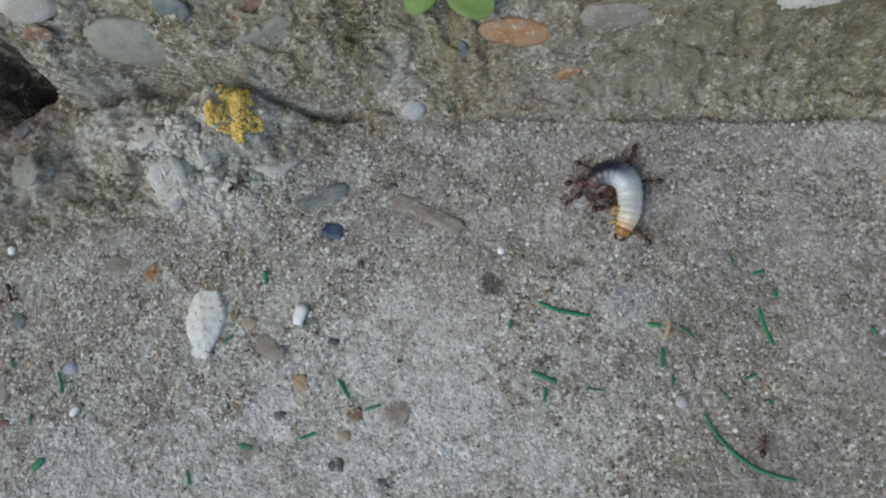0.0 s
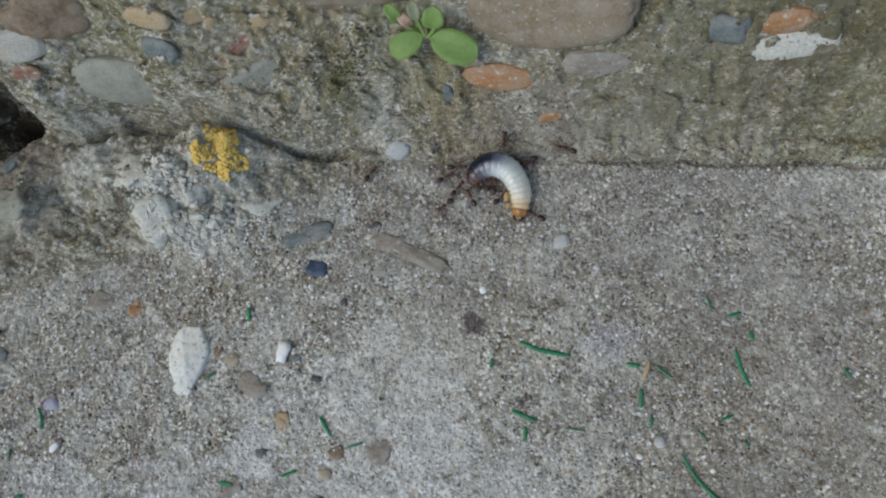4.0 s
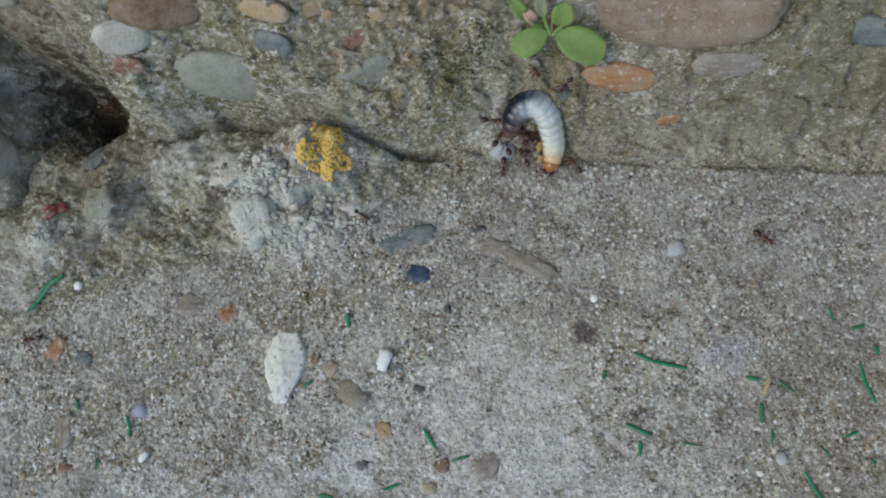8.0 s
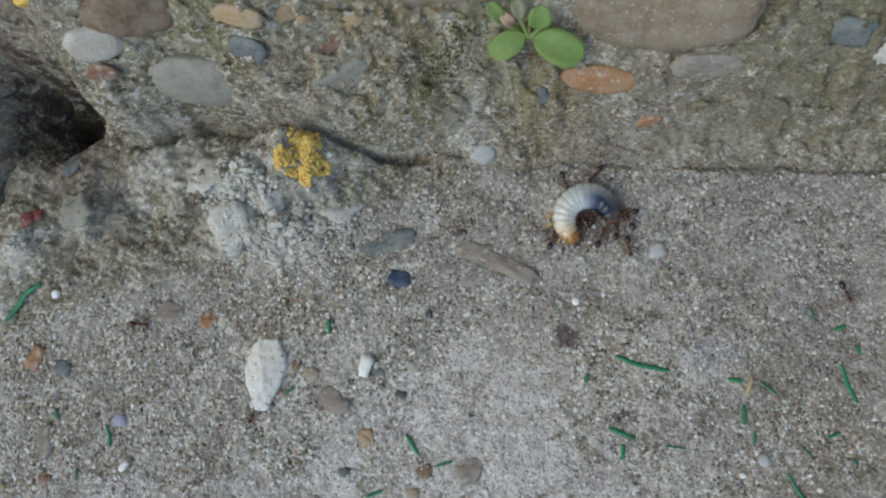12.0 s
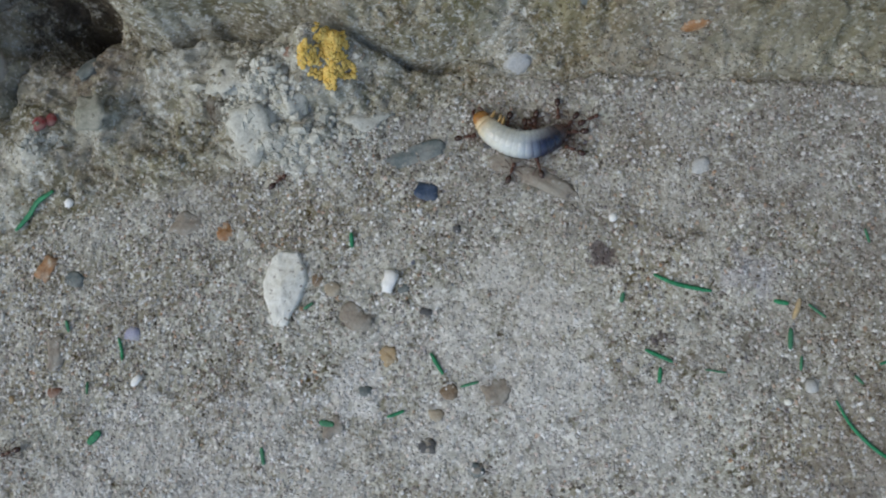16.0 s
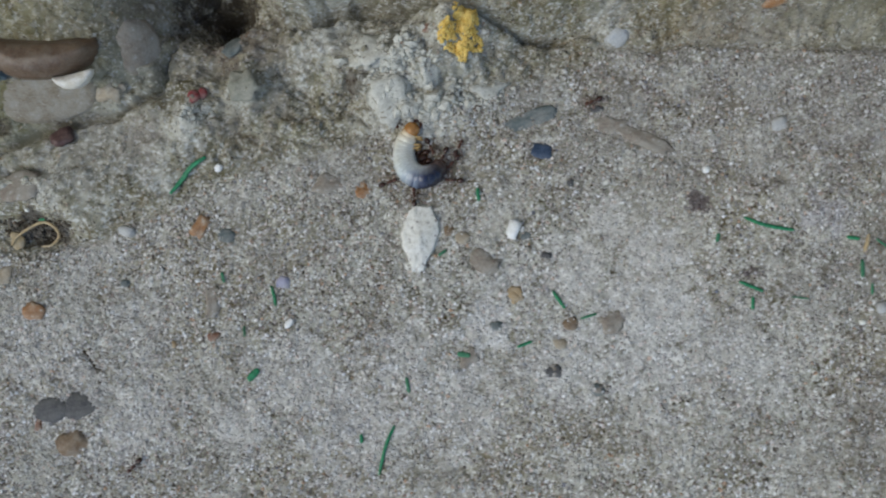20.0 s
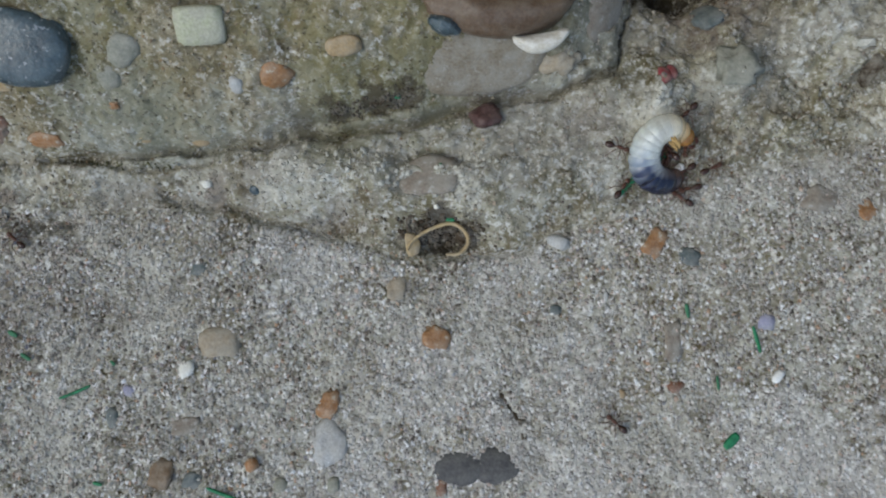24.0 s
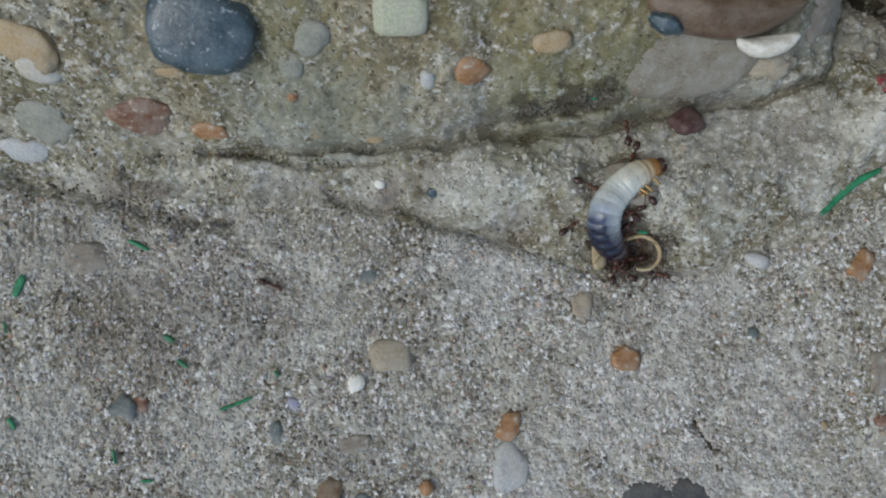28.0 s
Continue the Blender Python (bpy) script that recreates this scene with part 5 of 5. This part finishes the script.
# seconds, x, y (mm), heading to the head, bend of the fore and hind half (degrees a millimetre)
GRUB = [
    (0.0, 80.8, 14.0, -82, -5.0, -17.5),
    (0.5, 80.0, 17.8, -114, -3.4, -14.8),
    (0.9, 80.4, 17.2, -128, -3.0, -10.0),
    (1.0, 84.8, 17.3, -129, -2.0, 14.7),
    (1.1, 87.7, 17.6, -127, -2.0, 9.0),
    (1.3, 90.2, 19.1, -120, -2.0, 13.7),
    (1.5, 82.4, 18.7, -135, -6.9, -14.0),
    (2.0, 79.7, 20.4, -134, -4.5, -17.4),
    (2.5, 74.7, 23.7, -82, -4.8, -11.4),
    (4.5, 59.4, 26.6, -38, -9.6, -16.5),
    (5.0, 55.4, 28.8, -21, -12.4, -18.2),
    (5.5, 56.6, 29.8, -51, -9.9, -18.4),
    (6.0, 54.2, 29.2, -49, -9.2, -17.3),
    (6.5, 50.8, 31.2, -39, -7.5, -18.1),
    (7.0, 51.3, 32.2, -37, -7.7, -17.4),
    (7.5, 52.0, 33.7, -47, -8.9, -17.3),
    (8.0, 50.5, 35.3, -49, -8.1, -17.8),
    (8.5, 49.1, 36.4, -55, -5.7, -18.1),
    (9.0, 47.7, 38.3, -37, -11.8, -18.1),
    (9.5, 49.5, 37.5, -47, -17.7, -16.9),
    (10.0, 50.9, 35.6, -72, -18.1, -18.0),
    (10.5, 54.5, 28.3, -149, -9.2, -18.9),
    (11.0, 56.9, 25.3, -202, -8.7, -14.8),
    (11.5, 59.0, 21.1, -158, 11.5, 17.7),
    (12.0, 59.2, 21.9, -157, 14.9, 13.7),
    (12.5, 60.5, 23.7, -146, 12.7, 17.4),
    (13.0, 61.0, 30.2, -158, 12.6, 18.1),
    (13.5, 58.3, 30.8, -163, 6.9, 14.9),
    (15.5, 46.1, 27.0, -254, 10.4, -4.5),
    (16.0, 43.0, 16.5, -193, -6.6, -7.6),
    (16.5, 43.8, 14.6, -218, -4.4, -14.2),
    (17.0, 44.4, 11.6, -204, -12.0, -17.7),
    (17.5, 44.3, 10.6, -215, -10.4, -18.0),
    (18.0, 37.1, 10.6, -249, -6.5, -17.3),
    (18.5, 26.7, 10.2, -264, -5.7, -18.3),
    (19.0, 19.3, 10.6, -266, -7.5, -17.4),
    (19.5, 12.6, 7.2, -236, -10.8, -18.5),
    (20.0, 2.3, 6.6, -244, -9.4, -17.3),
    (20.5, -4.3, 7.7, -270, -12.0, -17.3),
    (21.0, -9.1, 9.2, -284, -10.4, -19.2),
    (21.5, -13.0, 13.6, -291, -12.6, -8.6),
    (23.5, -33.8, 13.1, -264, -17.6, -17.7),
    (24.0, -40.4, 10.2, -278, -15.7, -17.8),
    (24.5, -44.7, 7.2, -342, -0.2, -8.8),
    (25.0, -53.4, 6.4, -311, -6.0, -15.0),
    (25.5, -56.4, 6.0, -317, -6.0, -11.5),
    (26.0, -62.4, 1.6, -356, 1.4, -17.6),
    (26.5, -66.1, 2.4, -326, -3.9, -17.5),
    (27.0, -70.8, 4.3, -338, -1.8, -17.2),
    (27.5, -72.2, 4.4, -335, -3.4, -17.3),
    (28.0, -74.0, 3.2, -300, -4.7, -14.5),
]


def barrel(r, half, seed):
    """One ring of the body, full in the middle, with faint wrinkles."""
    bm = bmesh.new()
    rings = []
    for i in range(11):
        u = -1 + 2 * i / 10
        w = r * max(0.06, 1 - abs(u) ** 2.4) ** 0.5
        rings.append([bm.verts.new((half * u / 1000, w * math.cos(q) * (1 + 0.03 * noise.noise(Vector((q, u, seed)))) / 1000,
                                    0.94 * w * math.sin(q) / 1000)) for q in [k * math.pi / 12 for k in range(24)]])
    for r0, r1 in zip(rings, rings[1:]):
        for k in range(24):
            bm.faces.new((r0[k], r0[(k + 1) % 24], r1[(k + 1) % 24], r1[k])).smooth = True
    bm.faces.new(rings[0][::-1])
    bm.faces.new(rings[-1])
    bmesh.ops.recalc_face_normals(bm, faces=bm.faces)
    return bm


grub = new("beetle_grub")
tagged(grub, "plump white beetle grub with orange head and dark hind end", "grub")
RINGS = []
for i, (skin, girth) in enumerate(zip(SKINS, GIRTH)):
    ring = part("head" if i == 0 else "tail_tip" if i == LAST else "body_ring", barrel(girth, 2.0 if 2 < i < LAST else 1.4, i), skin, grub,
                "glossy orange-brown head" if i == 0 else "dark slate ring" if 11 < i < 15 else "")
    RINGS.append(ring)
    if i == 0:
        for side in (-1, 1):
            part("mandible", ribbon([(1.0, side * 0.8, 0.1), (1.7, side * 0.7, 0.1), (2.0, side * 0.15, 0.1)], 0.5, 0.5), DARK, ring)
    if i in (1, 3, 4):
        for high in (-0.7, 0.9):
            part("leg", ribbon([(0.2, -girth * 0.85, high), (0.4, -girth - 0.5, high + 0.2), (0.7, -girth - 1.0, high - 0.2)], 0.35, 0.35), HONEY, ring, "short amber leg")
    if i > 1 and i % 2:
        for side in (-1, 1):
            dot = part("spiracle", rounded(0.16, 0.16, 0.1, i, 0.1, 0, 1), HEAD, ring)
            dot.matrix_local = pose(0, 0, girth * 0.94 / 1000) @ pose(0, side * 0.0004, -0.0003)


def ground(x, y):
    """The surface, smoothed to what a soft body rests on."""
    return float(np.mean(height(x + np.array([-1.5, 0, 1.5, 0, 0]), y + np.array([0, -1.5, 0, 1.5, 0]))))


def ring_at(row, i):
    """World place (mm) and heading of ring i in a row of GRUB."""
    t, x, y, turn, fore, hind = row
    d = (0.5 - i / LAST) * LONG
    k = radians(fore if d >= 0 else hind)
    mid = radians(turn) + k * d / 2
    chord = d if abs(k * d) < 1e-4 else 2 * math.sin(k * d / 2) / k
    return x + chord * math.cos(mid), y + chord * math.sin(mid), turn + math.degrees(k * d)


# ---- the ants ----
CHITIN = plain("ant_brown", (0.115, 0.045, 0.025), 0.3, 0.5, 0.4)
BELLY = plain("ant_dark_belly", (0.055, 0.025, 0.017), 0.25, 0.55, 0.3)


def build_ant():
    """A small brown worker ant, about 4 mm long, facing +x."""
    a = new("ant")
    tagged(a, "small reddish-brown worker ant crawling on the concrete", "ant", "ants")
    for name, x, z, (p, q, r), mat in (("head", 1.55, 0.75, (0.52, 0.45, 0.36), CHITIN), ("thorax", 0.5, 0.8, (0.75, 0.33, 0.34), CHITIN),
                                       ("waist", -0.42, 0.72, (0.2, 0.16, 0.26), CHITIN), ("abdomen", -1.35, 0.78, (0.85, 0.58, 0.52), BELLY)):
        bm = rounded(p, q, r, 3, 0.05, 0, 2)
        bmesh.ops.translate(bm, vec=Vector((x, 0, z)) / 1000, verts=bm.verts)
        part(name, bm, mat, a)
    for side in (-1, 1):
        for root, knee, foot in ((0.85, 1.5, 2.2), (0.5, 0.6, 0.7), (0.15, -0.6, -1.5)):
            line = [(root, side * 0.25, 0.65), (knee, side * 1.15, 1.25), ((knee + foot) / 2, side * 1.55, 0.55), (foot, side * 2.0, 0.05)]
            part("leg", ribbon(line, 0.15, 0.15, 0.4), CHITIN, a)
        part("antenna", ribbon([(1.9, side * 0.25, 0.85), (2.3, side * 0.8, 1.15), (3.0, side * 0.75, 0.7)], 0.11, 0.11, 0.3), CHITIN, a)
    return a


ANTS = [build_ant()]
ANTS[0].scale = (0.88,) * 3
for k in range(17):
    ANTS.append(copy_thing(ANTS[0], pose(0.02 * k, 0, 0)))

# ring, ahead, aside (mm), turn: where each hauling ant holds on
HAULERS = [(16, -2.4, 0.4, 8), (15, -1.0, 3.3, -65), (13, 0.0, -3.2, 78), (16, -3.2, -2.6, 42), (8, 0.0, 4.3, -92), (4, 0.4, -3.3, 104), (11, 0.3, 4.2, -74), (2, 1.6, 3.4, -130), (16, -5.2, 1.6, 170), (12, -0.4, -2.6, 100), (14, 0.2, -4.4, 60), (9, 0.2, -3.4, 82), (16, -1.6, 2.4, -30)]
# seconds, x, y (mm), heading of the ants that run about
ROAMERS = [
    [(0.0, 99.6, -30.2, 79), (1.0, 102.4, -15.1, 93), (1.5, 96.5, 21.5, 107), (2.0, 92.1, 18.3, 162), (2.5, 80.2, 26.7, 149), (4.5, 74.2, 29.3, 173), (6.0, 76.2, 27.2, 258), (8.0, 87.0, 13.9, 324), (11.0, 95.3, 13.6, 308), (13.0, 106.9, -11.1, 278), (17.0, 101.5, -28.9, 258), (18.0, 100.6, -40.5, 303), (28.0, 115.6, -50.5, 326)],
    [(0.0, 11.4, 17.7, 29), (2.5, 23.4, 24.4, 18), (5.0, 43.0, 27.7, 103), (6.0, 15.0, 29.2, 174), (7.0, 12.9, 31.0, 259), (8.0, 18.0, 19.8, 325), (9.5, 24.6, 22.8, 278), (10.0, 20.1, 5.5, 224), (10.5, 2.6, 1.6, 226), (12.0, 2.1, -13.3, 242), (13.0, -14.2, -29.9, 205), (16.0, -41.9, -33.3, 200), (17.0, -44.2, -40.5, 225), (28.0, -59.2, -50.5, 214)],
    [(0.0, -34.4, 0.6, -74), (5.0, -33.9, -1.1, -159), (8.0, -42.2, -0.8, -173), (9.5, -49.5, -3.0, -258), (11.0, -39.5, 7.4, -343), (12.0, -18.8, 2.8, -367), (13.0, 17.3, 0.6, -338), (16.0, 2.8, 11.4, -321), (17.0, 36.0, 16.0, -345), (18.0, 46.5, 23.1, -350), (19.0, 57.4, 19.8, -435), (20.0, 38.0, 18.4, -520), (20.5, 37.5, 18.4, -494), (21.5, 15.7, -4.5, -462), (28.0, 30.7, -14.5, -394)],
    [(0.0, -55.8, 32.9, 18), (5.0, -37.8, 38.9, 29), (12.0, -30.7, 46.9, -56), (19.0, -58.5, 21.2, -21), (20.5, 31.6, 23.0, -15), (21.0, 2.2, 4.8, -100), (21.5, -3.7, 10.4, -179), (23.5, -64.7, 4.1, -136), (24.0, -43.9, -29.0, -221), (24.5, -59.1, 19.2, -241), (25.0, -69.8, 17.1, -156), (26.0, -64.4, 13.9, -126), (27.0, -73.5, 12.2, -176), (28.0, -71.6, 13.4, -261)],
    [(0.0, -120.2, -14.4, 18), (21.0, -102.2, -8.4, 103), (23.5, -132.2, -7.3, 164), (25.0, -135.3, 1.4, 79), (26.0, -131.1, -3.6, 164), (27.0, -145.1, 1.5, 175), (27.5, -151.2, -1.8, 260), (28.0, -119.8, -10.5, 344)],
]


def motions():
    """All that moves, keyed from the first second to the last."""
    lie, turns = [], [[] for _ in RINGS]
    for row in GRUB:
        t, x, y, turn = row[:4]
        base = ground(x, y) + 2.1
        spot = pose(x / 1000, y / 1000, base / 1000, 0, 0, turn)
        lie.append((t, spot))
        for i in range(LAST + 1):
            rx, ry, rt = ring_at(row, i)
            place_i = pose(rx / 1000, ry / 1000, (ground(rx, ry) + GIRTH[i] * 0.9) / 1000, 0, 0, rt)
            turns[i].append((t, spot.inverted() @ place_i))
    walk(grub, lie)
    for ring, rows in zip(RINGS, turns):
        walk(ring, rows)
    for n, (i, ahead, aside, turn) in enumerate(HAULERS):
        rows = []
        for j, row in enumerate(GRUB):
            rx, ry, rt = ring_at(row, i)
            flip = 1 if row[5] <= 0 else -1
            c, s = math.cos(radians(rt)), math.sin(radians(rt))
            dx, dy = ahead + 0.5 * math.sin(j * 1.7 + n), flip * aside + 0.5 * math.cos(j * 2.3 + n * 2)
            x, y = rx + dx * c - dy * s, ry + dx * s + dy * c
            rows.append((row[0], pose(x / 1000, y / 1000, (ground(x, y) + 0.3) / 1000, 0, 0, rt + flip * turn + 12 * math.sin(j * 1.3 + n * 3))))
        walk(ANTS[n], rows)
    for ant, path in zip(ANTS[len(HAULERS):], ROAMERS):
        walk(ant, [(t, pose(x / 1000, y / 1000, (ground(x, y) + 0.2) / 1000, 0, 0, turn)) for t, x, y, turn in path])


motions()
